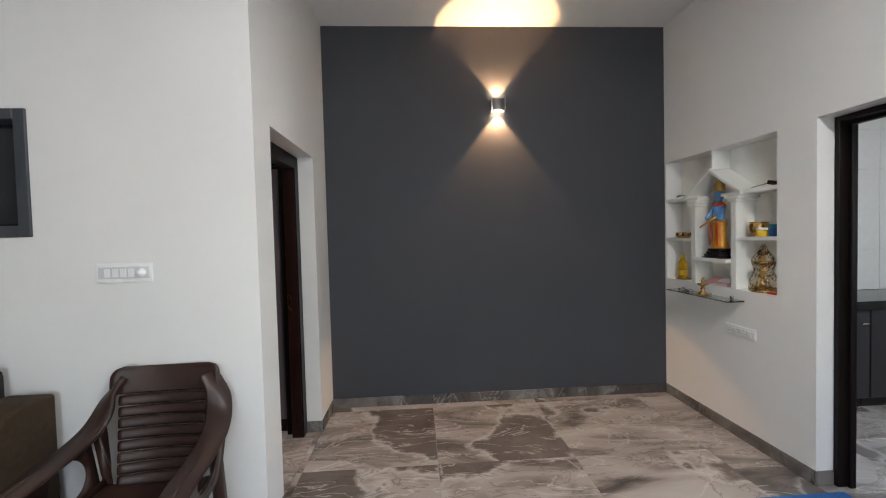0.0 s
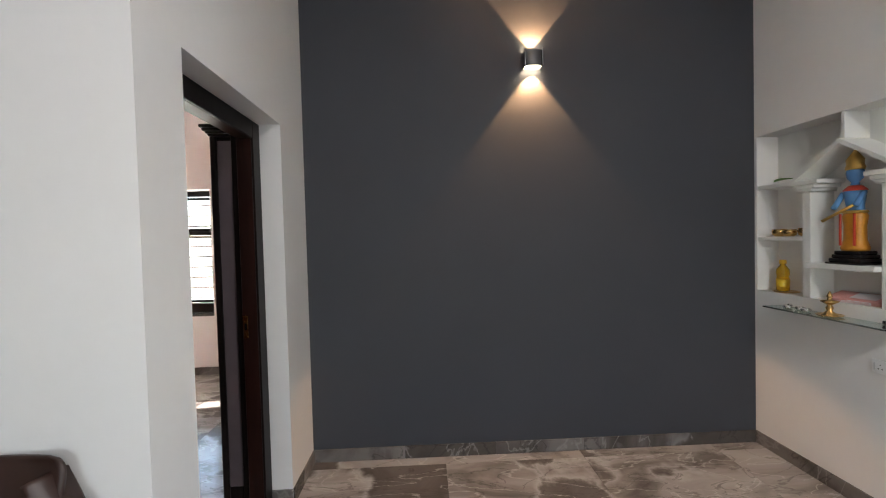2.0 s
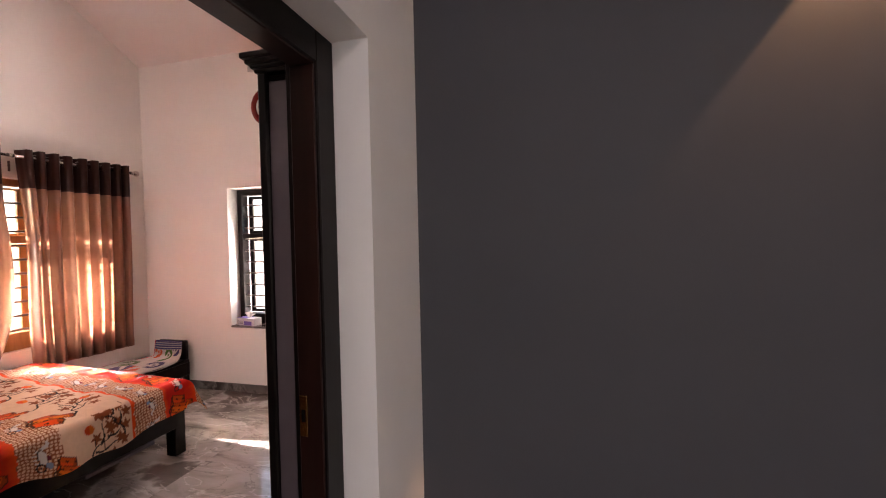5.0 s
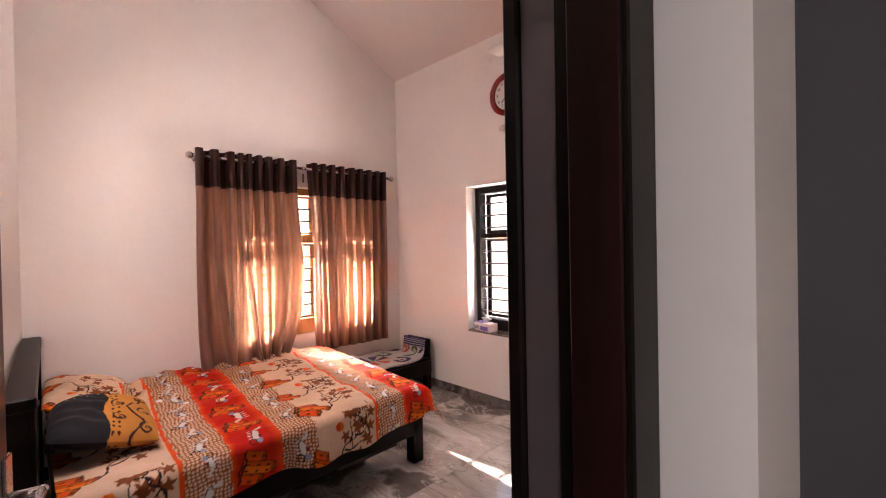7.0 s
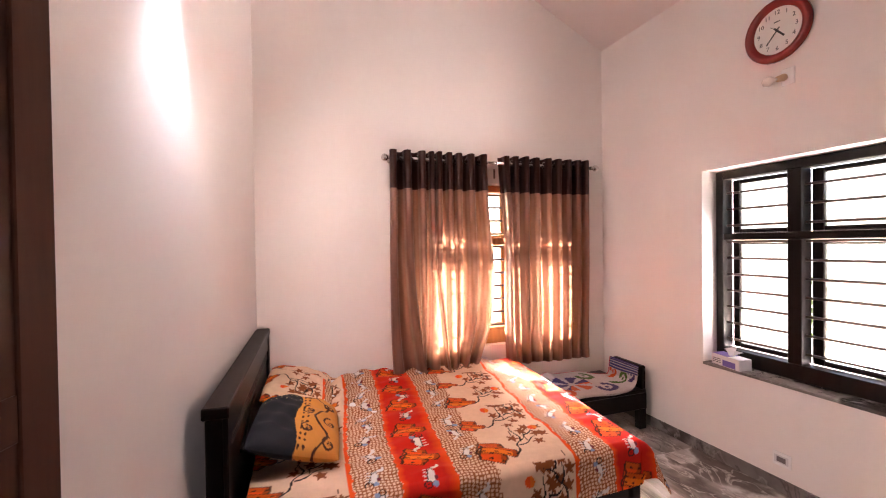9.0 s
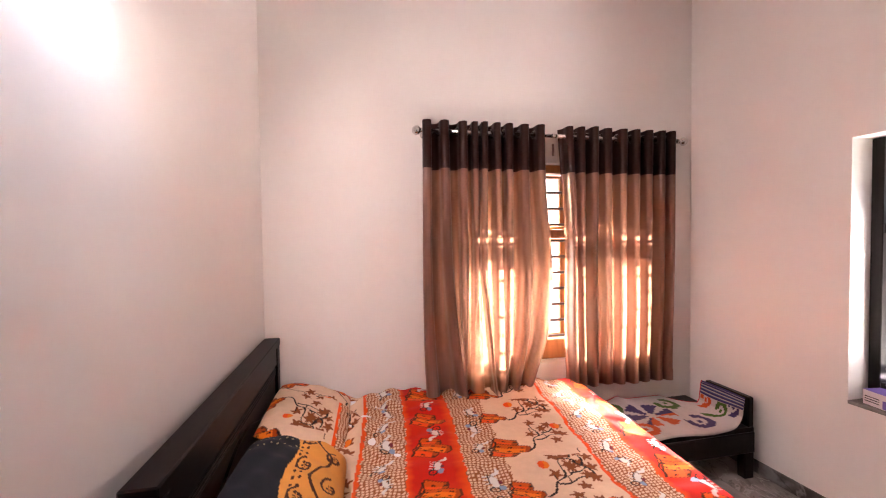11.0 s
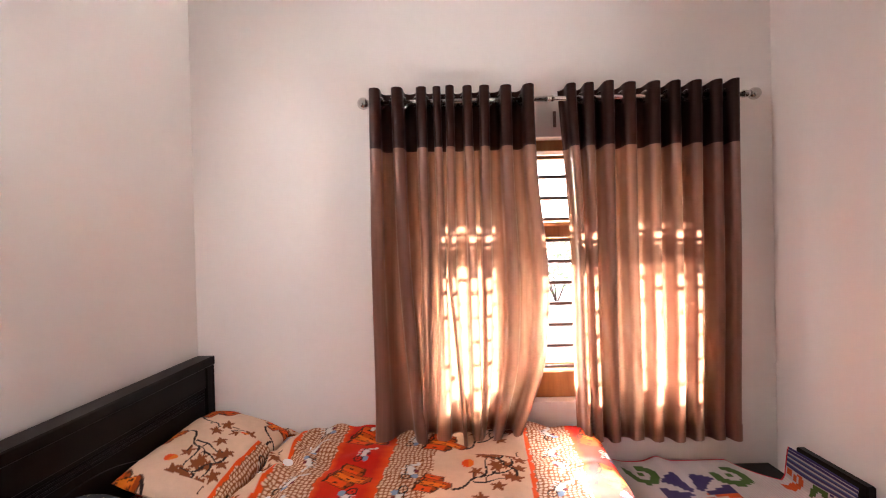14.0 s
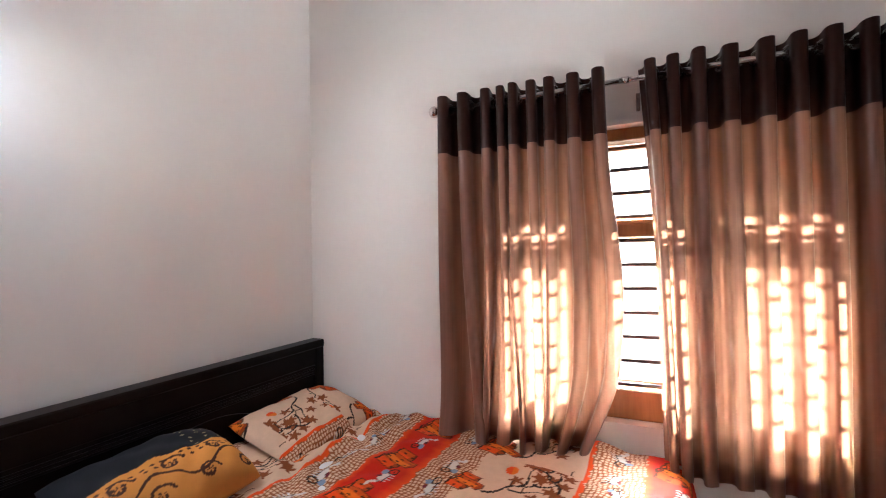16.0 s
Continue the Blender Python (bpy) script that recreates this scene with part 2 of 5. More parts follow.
PURPLE = plain("purple_print", (0.16, 0.11, 0.42), 0.5)
TISSUE = plain("tissue_paper", (0.85, 0.82, 0.82), 0.8)
GRANITE = plain("black_granite", (0.012, 0.012, 0.013), 0.14, vary=0.5, scale=220)
KTILE = plain("white_wall_tile", (0.76, 0.75, 0.72), 0.18, vary=0.03)
SOFA = plain("olive_brown_upholstery", (0.040, 0.022, 0.008), 0.9, vary=0.25, scale=40, bump=0.4, bscale=400)
SOFA_DARK = plain("dark_brown_upholstery", (0.014, 0.010, 0.009), 0.85, vary=0.2, scale=40, bump=0.4, bscale=400)
BLUE_MAT = plain("blue_pile", (0.015, 0.10, 0.32), 0.95, vary=0.3, scale=120, bump=0.6, bscale=500)
GRASS = plain("garden_ground", (0.46, 0.43, 0.38), 0.95, vary=0.4, scale=3)
PLASTER = plain("compound_wall_plaster", (0.62, 0.60, 0.55), 0.8, vary=0.12, scale=2)
LEAFY = plain("shrub_leaf", (0.07, 0.12, 0.03), 0.6, vary=0.4, scale=5)
SKIN_BLUE = plain("painted_blue", (0.10, 0.26, 0.52), 0.35, vary=0.1)
CLOTH_YELLOW = plain("painted_gold_yellow", (0.62, 0.26, 0.02), 0.4, vary=0.2)
GOLD = plain("gilt_paint", (0.62, 0.40, 0.10), 0.3, 0.8)
BLACK_LACQ = plain("black_lacquer", (0.010, 0.008, 0.008), 0.2)
OIL = glass("yellow_oil", 0.02, (0.95, 0.62, 0.05))
YELLOW = plain("yellow_plastic", (0.75, 0.48, 0.02), 0.35)
FILM = glass("crinkled_plastic_film", 0.08, (1, 0.98, 0.94), 0.45)
PINK = plain("pink_paper", (0.62, 0.30, 0.28), 0.6)
RED = plain("red_plastic", (0.55, 0.05, 0.02), 0.4)
BLUE = plain("blue_plastic", (0.03, 0.12, 0.40), 0.35)
TEAL = plain("teal_lid", (0.02, 0.25, 0.24), 0.35)
LEAF_GREEN = plain("fresh_leaf", (0.10, 0.26, 0.03), 0.5)
BULB = plain("frosted_bulb", (0.78, 0.72, 0.68), 0.25)
BEIGE = plain("beige_bakelite", (0.55, 0.36, 0.22), 0.4)
KCAB = plain("dark_cabinet_laminate", (0.030, 0.028, 0.032), 0.3)

# ---------------------------------------------------------------- mesh helpers


def mesh_of(name, bm, material, smooth=False):
    bmesh.ops.recalc_face_normals(bm, faces=bm.faces[:])
    me = bpy.data.meshes.new(name)
    bm.to_mesh(me)
    bm.free()
    for m in material if isinstance(material, (list, tuple)) else [material]:
        me.materials.append(m)
    if smooth:
        for p in me.polygons:
            p.use_smooth = True
    return me


def part(name, bm, material, parent=None, label="", smooth=False):
    ob = new(name, mesh_of(name, bm, material, smooth))
    if parent is not None:
        ob.parent = parent
    if label:
        ob["label"] = label
    return ob


def thing(name, label, category, group="", at=None, kind=""):
    ob = new(name)
    ob.empty_display_size = 0.1
    if at is not None:
        ob.matrix_world = at
    return tagged(ob, label, category, group, kind)


def box(x0, x1, y0, y1, z0, z1, bevel=0.0, bm=None, m=None, seg=1):
    made = bmesh.new()
    bmesh.ops.create_cube(made, size=1)
    for v in made.verts:
        v.co = Vector(((x0 + x1) / 2 + v.co.x * (x1 - x0), (y0 + y1) / 2 + v.co.y * (y1 - y0), (z0 + z1) / 2 + v.co.z * (z1 - z0)))
    if bevel:
        bmesh.ops.bevel(made, geom=made.edges[:], offset=bevel, segments=seg, affect="EDGES", profile=0.5)
    return merged(bm, made, m)


def merged(bm, made, m=None):
    if m is not None:
        bmesh.ops.transform(made, matrix=m, verts=made.verts[:])
    if bm is None:
        return made
    me = bpy.data.meshes.new("tmp")
    made.to_mesh(me)
    made.free()
    bm.from_mesh(me)
    bpy.data.meshes.remove(me)
    return bm


def rod(a, b, r, bm=None, sides=12, r2=None):
    a, b = Vector(a), Vector(b)
    made = bmesh.new()
    bmesh.ops.create_cone(made, cap_ends=True, segments=sides, radius1=r, radius2=r if r2 is None else r2, depth=(b - a).length)
    m = Matrix.Translation((a + b) / 2) @ (b - a).to_track_quat("Z", "Y").to_matrix().to_4x4()
    return merged(bm, made, m)


def lathe(profile, bm=None, sides=24, m=None, capped=True):
    """Turned shape from (radius, height) pairs about z."""
    made = bmesh.new()
    rings = []
    for r, z in profile:
        rings.append([made.verts.new((r * math.cos(2 * math.pi * i / sides), r * math.sin(2 * math.pi * i / sides), z)) for i in range(sides)])
    for a, b in zip(rings, rings[1:]):
        for i in range(sides):
            made.faces.new((a[i], a[(i + 1) % sides], b[(i + 1) % sides], b[i]))
    for end in (rings[0], rings[-1]) if capped else ():
        made.faces.new(end)
    return merged(bm, made, m)


def ball(c, r, bm=None, scale=(1, 1, 1), seg=16):
    made = bmesh.new()
    bmesh.ops.create_uvsphere(made, u_segments=seg, v_segments=max(6, seg // 2), radius=r)
    return merged(bm, made, Matrix.Translation(c) @ Matrix.Diagonal((*scale, 1)))


def ring(c, major, minor, m=None, bm=None, n1=24, n2=8):
    made = bmesh.new()
    rows = []
    for i in range(n1):
        a = 2 * math.pi * i / n1
        rows.append([made.verts.new(((major + minor * math.cos(b)) * math.cos(a), (major + minor * math.cos(b)) * math.sin(a), minor * math.sin(b)))
                     for b in (2 * math.pi * k / n2 for k in range(n2))])
    for i in range(n1):
        for k in range(n2):
            made.faces.new((rows[i][k], rows[(i + 1) % n1][k], rows[(i + 1) % n1][(k + 1) % n2], rows[i][(k + 1) % n2]))
    return merged(bm, made, Matrix.Translation(c) @ (m or Matrix.Identity(4)))


def sweep(points, section, bm=None, closed=False):
    """Skin a flat section (pairs: sideways, up) along points."""
    made = bmesh.new()
    pts = [Vector(p) for p in points]
    rows = []
    for i, p in enumerate(pts):
        d = (pts[min(i + 1, len(pts) - 1)] - pts[max(i - 1, 0)]).normalized()
        side = d.cross(Vector((0, 0, 1)))
        side = side.normalized() if side.length > 1e-4 else Vector((1, 0, 0))
        up = side.cross(d).normalized()
        rows.append([made.verts.new(p + side * a + up * b) for a, b in section])
    k = len(section)
    for a, b in zip(rows, rows[1:]):
        for i in range(k):
            made.faces.new((a[i], a[(i + 1) % k], b[(i + 1) % k], b[i]))
    made.faces.new(rows[0])
    made.faces.new(rows[-1])
    return merged(bm, made)


def grid_mesh(name, xyz, material, parent=None, colour=None, layer="print", label=""):
    """A sheet from an array rows x cols x 3, with an optional colour for each corner point."""
    r, c, _ = xyz.shape
    idx = np.arange(r * c).reshape(r, c)
    quads = np.stack([idx[:-1, :-1], idx[:-1, 1:], idx[1:, 1:], idx[1:, :-1]], -1).reshape(-1, 4)
    me = bpy.data.meshes.new(name)
    me.from_pydata(xyz.reshape(-1, 3).tolist(), [], quads.tolist())
    me.materials.append(material)
    me.polygons.foreach_set("use_smooth", [True] * len(me.polygons))
    if colour is not None:
        a = me.color_attributes.new(layer, "FLOAT_COLOR", "POINT")
        rgba = np.ones((r * c, 4), np.float32)
        rgba[:, :3] = colour.reshape(-1, 3)
        a.data.foreach_set("color", rgba.ravel())
    ob = new(name, me)
    if parent is not None:
        ob.parent = parent
    if label:
        ob["label"] = label
    return ob


def wall(name, axis, a0, a1, t0, t1, z0, z1, holes, material, label):
    """A wall along x or y from a0 to a1, between t0 and t1 in thickness, with openings (a, a, z, z)."""
    us = sorted({a0, a1, *(h[i] for h in holes for i in (0, 1))})
    zs = sorted({z0, z1, *(h[i] for h in holes for i in (2, 3))})
    solid = {}
    for i in range(len(us) - 1):
        for k in range(len(zs) - 1):
            cu, cz = (us[i] + us[i + 1]) / 2, (zs[k] + zs[k + 1]) / 2
            solid[i, k] = not any(h[0] < cu < h[1] and h[2] < cz < h[3] for h in holes)
    bm = bmesh.new()
    cache = {}

    def vert(u, t, z):
        key = (round(u, 5), round(t, 5), round(z, 5))
        if key not in cache:
            cache[key] = bm.verts.new((u, t, z) if axis == "x" else (t, u, z))
        return cache[key]

    def quad(*c):
        bm.faces.new([vert(*p) for p in c])
    for (i, k), full in solid.items():
        if not full:
            continue
        u0, u1, b, t = us[i], us[i + 1], zs[k], zs[k + 1]
        quad((u0, t0, b), (u1, t0, b), (u1, t0, t), (u0, t0, t))
        quad((u0, t1, b), (u1, t1, b), (u1, t1, t), (u0, t1, t))
        for di, dk, c in ((-1, 0, ((u0, t0, b), (u0, t1, b), (u0, t1, t), (u0, t0, t))), (1, 0, ((u1, t0, b), (u1, t1, b), (u1, t1, t), (u1, t0, t))),
                          (0, -1, ((u0, t0, b), (u1, t0, b), (u1, t1, b), (u0, t1, b))), (0, 1, ((u0, t0, t), (u1, t0, t), (u1, t1, t), (u0, t1, t)))):
            if not solid.get((i + di, k + dk), False):
                quad(*c)
    return tagged(part(name, bm, material), label, "wall", kind="structure")


# ---------------------------------------------------------------- the shell
HX, CZ = 3.015, 3.29          # hall: east wall, ceiling
EX, WX, NY = -0.25, -3.74, 2.01  # bedroom: inner faces
DOOR = (-1.364, -0.433, 0.0, 2.10)
WIN_N = (-2.672, -1.60, 0.655, 2.062)
VENT = (-2.385, -1.93, 3.19, 3.295)
WIN_W = (0.06, 1.62, 0.66, 2.08)
NICHE = (-1.192, -0.02, 1.05, 2.08)
KDOOR = (-2.42, -1.455, 0.0, 2.09)

wall("wall_north_hall", "x", 0.0, HX, 0.0, 0.2, 0, CZ, [], DARK_WALL, "smooth charcoal painted feature wall of the hall")
wall("wall_between_rooms", "y", -1.6, 2.3, EX, 0.0, 0, 5.4, [DOOR], WHITE, "white painted wall with the bedroom doorway")
wall("wall_front_hall", "x", -4.2, EX, -1.6, -1.42, 0, CZ, [(-2.15, -1.03, 1.53, 2.13)], WHITE, "white painted hall wall with a television recess")
wall("wall_east_hall", "y", -7.2, 0.2, HX, HX + 0.22, 0, CZ, [NICHE, KDOOR], WHITE, "white painted wall with a shelf niche and kitchen doorway")
tagged(part("wall_niche_back", box(HX + 0.15, HX + 0.225, NICHE[0] + 0.0005, NICHE[1] - 0.0005, NICHE[2] + 0.0005, NICHE[3] - 0.0005), NICHE_WHITE), "white back of the shelf niche", "wall", kind="structure")
# the opening is added out of view to let light into the hall
wall("wall_south_hall", "x", -4.2, HX + 0.22, -7.4, -7.2, 0, CZ, [(0.0, 1.2, 0.9, 2.1)], WHITE, "white painted wall behind the walk")
wall("wall_west_hall", "y", -7.2, -1.42, -4.4, -4.2, 0, CZ, [], WHITE, "white painted end wall of the hall")
wall("wall_west_bedroom", "y", -1.42, 2.3, WX - 0.25, WX, 0, 5.4, [WIN_W], BED_WHITE, "pale painted gable wall behind the curtains")
wall("wall_north_bedroom", "x", WX, EX, NY, NY + 0.33, 0, 3.7, [WIN_N, VENT], BED_WHITE, "pale painted wall with the barred window and vent")

bm = bmesh.new()   # the bedroom's south wall runs slightly askew
foot = [(WX, -1.09), (EX, -1.33), (EX, -1.42), (WX, -1.42)]
low = [bm.verts.new((x, y, 0)) for x, y in foot]
top = [bm.verts.new((x, y, 5.4)) for x, y in foot]
bm.faces.new(low)
bm.faces.new(top)
for i in range(4):
    bm.faces.new((low[i], low[(i + 1) % 4], top[(i + 1) % 4], top[i]))
tagged(part("wall_south_bedroom", bm, BED_WHITE), "pale painted wall behind the headboard", "wall", kind="structure")

tagged(part("ceiling_hall", box(-4.4, HX + 0.22, -7.4, -1.42, CZ, CZ + 0.12, 0, box(0.0, HX + 0.22, -1.42, 0.2, CZ, CZ + 0.12)), CEIL), "flat white hall ceiling", "ceiling", kind="structure")
bm = bmesh.new()
EAVE_Z = 3.42
for (ya, za), (yb, zb) in (((2.9, EAVE_Z - 0.47), (-1.7, EAVE_Z + 1.85)),):
    c = [(WX - 0.9, ya, za), (EX + 0.1, ya, za), (EX + 0.1, yb, zb), (WX - 0.9, yb, zb)]
    lo = [bm.verts.new(p) for p in c]
    hi = [bm.verts.new((p[0], p[1], p[2] + 0.13)) for p in c]
    bm.faces.new(lo)
    bm.faces.new(hi)
    for i in range(4):
        bm.faces.new((lo[i], lo[(i + 1) % 4], hi[(i + 1) % 4], hi[i]))
tagged(part("ceiling_bedroom", bm, BED_CEIL), "sloping pale bedroom ceiling under the pitched roof", "ceiling", kind="structure")

# concrete sunshade over the west window, unseen, sized to cut the sun on the curtains
tagged(part("window_sunshade", box(WX - 1.04, WX - 0.25, -0.3, 2.0, 2.12, 2.20, 0.008), PLASTER), "plastered concrete sunshade above the curtained window", "sunshade", kind="structure")

tagged(part("ground", box(-60, 60, -60, 60, -0.35, -0.25), GRASS), "pale sandy paved yard around the house", "ground", kind="structure")
tagged(part("floor", box(-4.4, 6.2, -7.4, 2.3, -0.2, -0.004), GROUT), "tiled floor bed with thin pale joints", "floor", kind="structure")

# ---------------------------------------------------------------- doorways


def door_lining(name, label, y0, y1, x0, x1, height, material, w=0.09):
    """Timber lining of a doorway in a wall along y: jambs and head, each with a rebated stop and a black facing."""
    frame_thing = thing(name, label, "door frame", kind="structure")
    thin, step = 0.030, x0 + 0.054
    for side, a, b in ((1, y0, y0 + thin), (-1, y1 - thin, y1)):
        jamb = part("jamb", box(x0, x1 - 0.012, a, b, 0.0, height, 0.003), material[0], frame_thing)
        inner = b if side > 0 else a
        ends = sorted((inner, inner + side * (w - thin)))
        part("stop", box(step, x1 - 0.012, ends[0], ends[1], 0.0, height - w, 0.003), material[1], jamb)
        face = sorted((a if side > 0 else b, inner + side * (w - thin)))
        part("facing", box(x1 - 0.0118, x1, face[0], face[1], 0.0, height, 0.003), material[0], jamb)
    head = part("head", box(x0, x1 - 0.012, y0 + thin, y1 - thin, height - thin, height, 0.003), material[0], frame_thing)
    part("stop", box(step, x1 - 0.012, y0 + thin, y1 - thin, height - w, height - thin - 0.0005, 0.003), material[1], head)
    part("facing", box(x1 - 0.0118, x1, y0 + w, y1 - w, height - w, height, 0.003), material[0], head)
    return frame_thing


lining = door_lining("door_frame_bedroom", "black and dark red timber door frame of the bedroom", DOOR[0] + 0.003, DOOR[1] - 0.003, EX - 0.004, -0.112, 2.097, (BLACK_WOOD, BROWN_WOOD))
strike = part("strike_plate", box(-0.1965, -0.172, -0.5287, -0.5225, 0.958, 1.075, 0.0008), BRASS, lining, "worn brass strike plate")
part("latch_hole", box(-0.190, -0.178, -0.5297, -0.5285, 1.0, 1.035), BLACK_LACQ, strike)

# open leaf, swung back against the bedroom wall
leaf = thing("door_leaf", "open brown wooden panelled door swung into the bedroom", "door", at=Matrix.Translation((-0.262, -1.298, 0)) @ Matrix.Rotation(math.pi - 0.205, 4, "Z"), kind="structure")
part("leaf_panel", box(0.0, 0.848, -0.02, 0.015, 0.012, 2.02, 0.003), LEAF_WOOD, leaf)
for z0, z1 in ((0.14, 0.66), (0.80, 1.28), (1.42, 1.92)):
    for x0, x1 in ((0.09, 0.41), (0.44, 0.76)):
        p = part("raised_panel", box(x0, x1, -0.0225, -0.018, z0, z1, 0.002), LEAF_WOOD, leaf)
for z0, z1 in ((0.012, 0.10), (0.70, 0.76), (1.32, 1.38), (1.95, 2.02)):
    part("rail", box(0.0, 0.784, -0.0235, -0.018, z0, z1, 0.0015), LEAF_WOOD, leaf)
part("edge_stile", box(0.785, 0.848, -0.025, -0.018, 0.012, 2.02, 0.002), LEAF_WOOD, leaf)
plate = part("handle_plate", box(0.792, 0.832, -0.036, -0.029, 0.90, 1.12, 0.002), STEEL, leaf, "steel handle plate")
bm = rod((0.812, -0.034, 1.04), (0.812, -0.085, 1.04), 0.009)
rod((0.812, -0.08, 1.04), (0.69, -0.088, 1.035), 0.009, bm)
ball((0.812, -0.082, 1.04), 0.0095, bm)
part("lever_handle", bm, STEEL, leaf, "brushed steel lever handle", True)

door_lining("door_frame_kitchen", "black timber door frame of the kitchen doorway", KDOOR[0] + 0.003, KDOOR[1] - 0.003, HX + 0.10, HX + 0.19, 2.087, (BLACK_WOOD, BLACK_WOOD), 0.05)

# door surround with a moulded cornice, built as a tall narrow cabinet
cab = thing("door_surround", "tall black and lilac-grey door surround with a moulded cornice, built as a cabinet", "cabinet")
CX0, CY0, CY1 = -0.385, -0.425, 0.55
part("carcass", box(CX0 + 0.02, EX - 0.004, CY0 + 0.024, CY1, 0.0, 2.045, 0.004), BLACK_WOOD, cab)
# the lilac-grey reflection on this face is put into its colour
part("side_panel", box(CX0 + 0.0335, EX - 0.006, CY0 + 0.012, CY0 + 0.0238, 0.10, 2.02, 0.002), LILAC, cab, "lilac-grey side panel, reflection put into its colour")
part("front_stile", box(CX0, CX0 + 0.033, CY0, CY0 + 0.0238, 0.0, 2.045, 0.005), BLACK_WOOD, cab)
# doors and knobs are added, out of view
for y in (CY0 + 0.026, CY0 + 0.500):
    d = part("cabinet_door", box(CX0, CX0 + 0.0195, y, y + 0.468, 0.1, 2.02, 0.004), LILAC, cab)
    part("knob", ball((CX0 - 0.008, y + (0.43 if y < -0.2 else 0.035), 1.05), 0.012), STEEL, d, "", True)
for o, z0, z1 in ((0.008, 2.045, 2.058), (0.018, 2.058, 2.070), (0.030, 2.070, 2.086), (0.042, 2.086, 2.104)):
    part("cornice_step", box(CX0 - o, EX - 0.004, CY0 - o * 0.7, CY1 + o * 0.4, z0, z1, 0.004), BLACK_WOOD, cab)

# ---------------------------------------------------------------- windows


def barred_window(name, label, m, u0, u1, z0, z1, panes, transom, bars, timber, pane_mat, depth, rail_h=0.045, foot=0.06, bar_r=0.0085):
    """A timber window in a wall opening. u runs along the wall, v outwards. m places u, v, z in the world."""
    w = thing(name, label, "window", kind="structure")

    def piece(nm, a, b, c, d, e, f, mat, parent, bevel=0.004):
        return part(nm, box(a, b, c, d, e, f, bevel, None, m), mat, parent)
    t, v0, v1 = 0.055, depth, depth + 0.10
    fr = piece("window_frame", u0, u0 + t, v0, v1, z0, z1, timber, w)
    piece("frame_side", u1 - t, u1, v0, v1, z0, z1, timber, w)
    piece("frame_head", u0 + t, u1 - t, v0, v1, z1 - 0.06, z1, timber, w)
    piece("frame_foot", u0 + t, u1 - t, v0, v1, z0, z0 + foot, timber, w)
    ta, tb = transom
    piece("transom", u0 + t, u1 - t, v0 + 0.002, v1 - 0.002, ta, tb, timber, w)
    for (a, b), (c, d) in zip(panes, panes[1:]):
        mid = (b + c) / 2
        for e, f in ((z0 + foot, ta), (tb, z1 - 0.06)):
            piece("mullion", mid - 0.04, mid + 0.04, v0 + 0.001, v1 - 0.001, e, f, timber, w)
    edges = [u0 + t] + [(b + c) / 2 for (a, b), (c, d) in zip(panes, panes[1:])] + [u1 - t]
    for k, (a, b) in enumerate(panes):
        lo, hi = edges[k] + (0.041 if k else 0.001), edges[k + 1] - (0.041 if k < len(panes) - 1 else 0.001)
        for e, f in ((z0 + foot + 0.002, ta - 0.002), (tb + 0.002, z1 - 0.062)):
            s = piece("shutter_stile", lo, max(a, lo + 0.025), v1, v1 + 0.04, e, f, timber, w)
            piece("shutter_stile", min(b, hi - 0.025), hi, v1, v1 + 0.04, e, f, timber, w)
            piece("shutter_rail", max(a, lo + 0.025), min(b, hi - 0.025), v1, v1 + 0.04, e, e + rail_h, timber, w)
            piece("shutter_rail", max(a, lo + 0.025), min(b, hi - 0.025), v1, v1 + 0.04, f - rail_h, f, timber, w)
            g = piece("pane", max(a, lo + 0.025), min(b, hi - 0.025), v1 + 0.016, v1 + 0.021, e + rail_h, f - rail_h, pane_mat, w, 0.0)
            g.visible_shadow = False
    for z in bars:
        bm = None
        for k in range(len(panes)):
            lo, hi = edges[k] + (0.03 if k else -0.01), edges[k + 1] - (0.03 if k < len(panes) - 1 else -0.01)
            bm = rod(m @ Vector((lo, v0 + 0.045, z)), m @ Vector((hi, v0 + 0.045, z)), bar_r, bm, 10)
        part("bar", bm, IRON, w, "", True)
    return w


M_NORTH = Matrix(((1, 0, 0, 0), (0, 1, 0, NY), (0, 0, 1, 0), (0, 0, 0, 1)))
M_WEST = Matrix(((0, -1, 0, WX), (1, 0, 0, 0), (0, 0, 1, 0), (0, 0, 0, 1)))
barred_window("window_1", "dark brown timber window with iron bars and frosted panes", M_NORTH, WIN_N[0] + 0.003, WIN_N[1] - 0.003, WIN_N[2] + 0.022, WIN_N[3] - 0.003,
              [(-2.565, -2.25), (-2.045, -1.72)], (1.560, 1.608), [1.90 - 0.1175 * i for i in range(10)], BLACK_WOOD, FROST, 0.13, 0.03, 0.10)
barred_window("window_2", "varnished teak window with iron bars behind the curtains", M_WEST, WIN_W[0] + 0.003, WIN_W[1] - 0.003, WIN_W[2] + 0.003, WIN_W[3] - 0.003,
              [(0.20, 0.49), (0.69, 0.99), (1.19, 1.48)], (1.545, 1.610), [0.82 + 0.118 * i for i in range(10)], TEAK, CLEAR, 0.06, 0.022, 0.14, 0.0105)
tagged(part("window_sill", box(WIN_N[0] + 0.002, WIN_N[1] - 0.002, NY - 0.008, NY + 0.20, WIN_N[2] + 0.001, WIN_N[2] + 0.02, 0.003), SKIRT), "grey stone sill of the barred window", "sill", kind="structure")

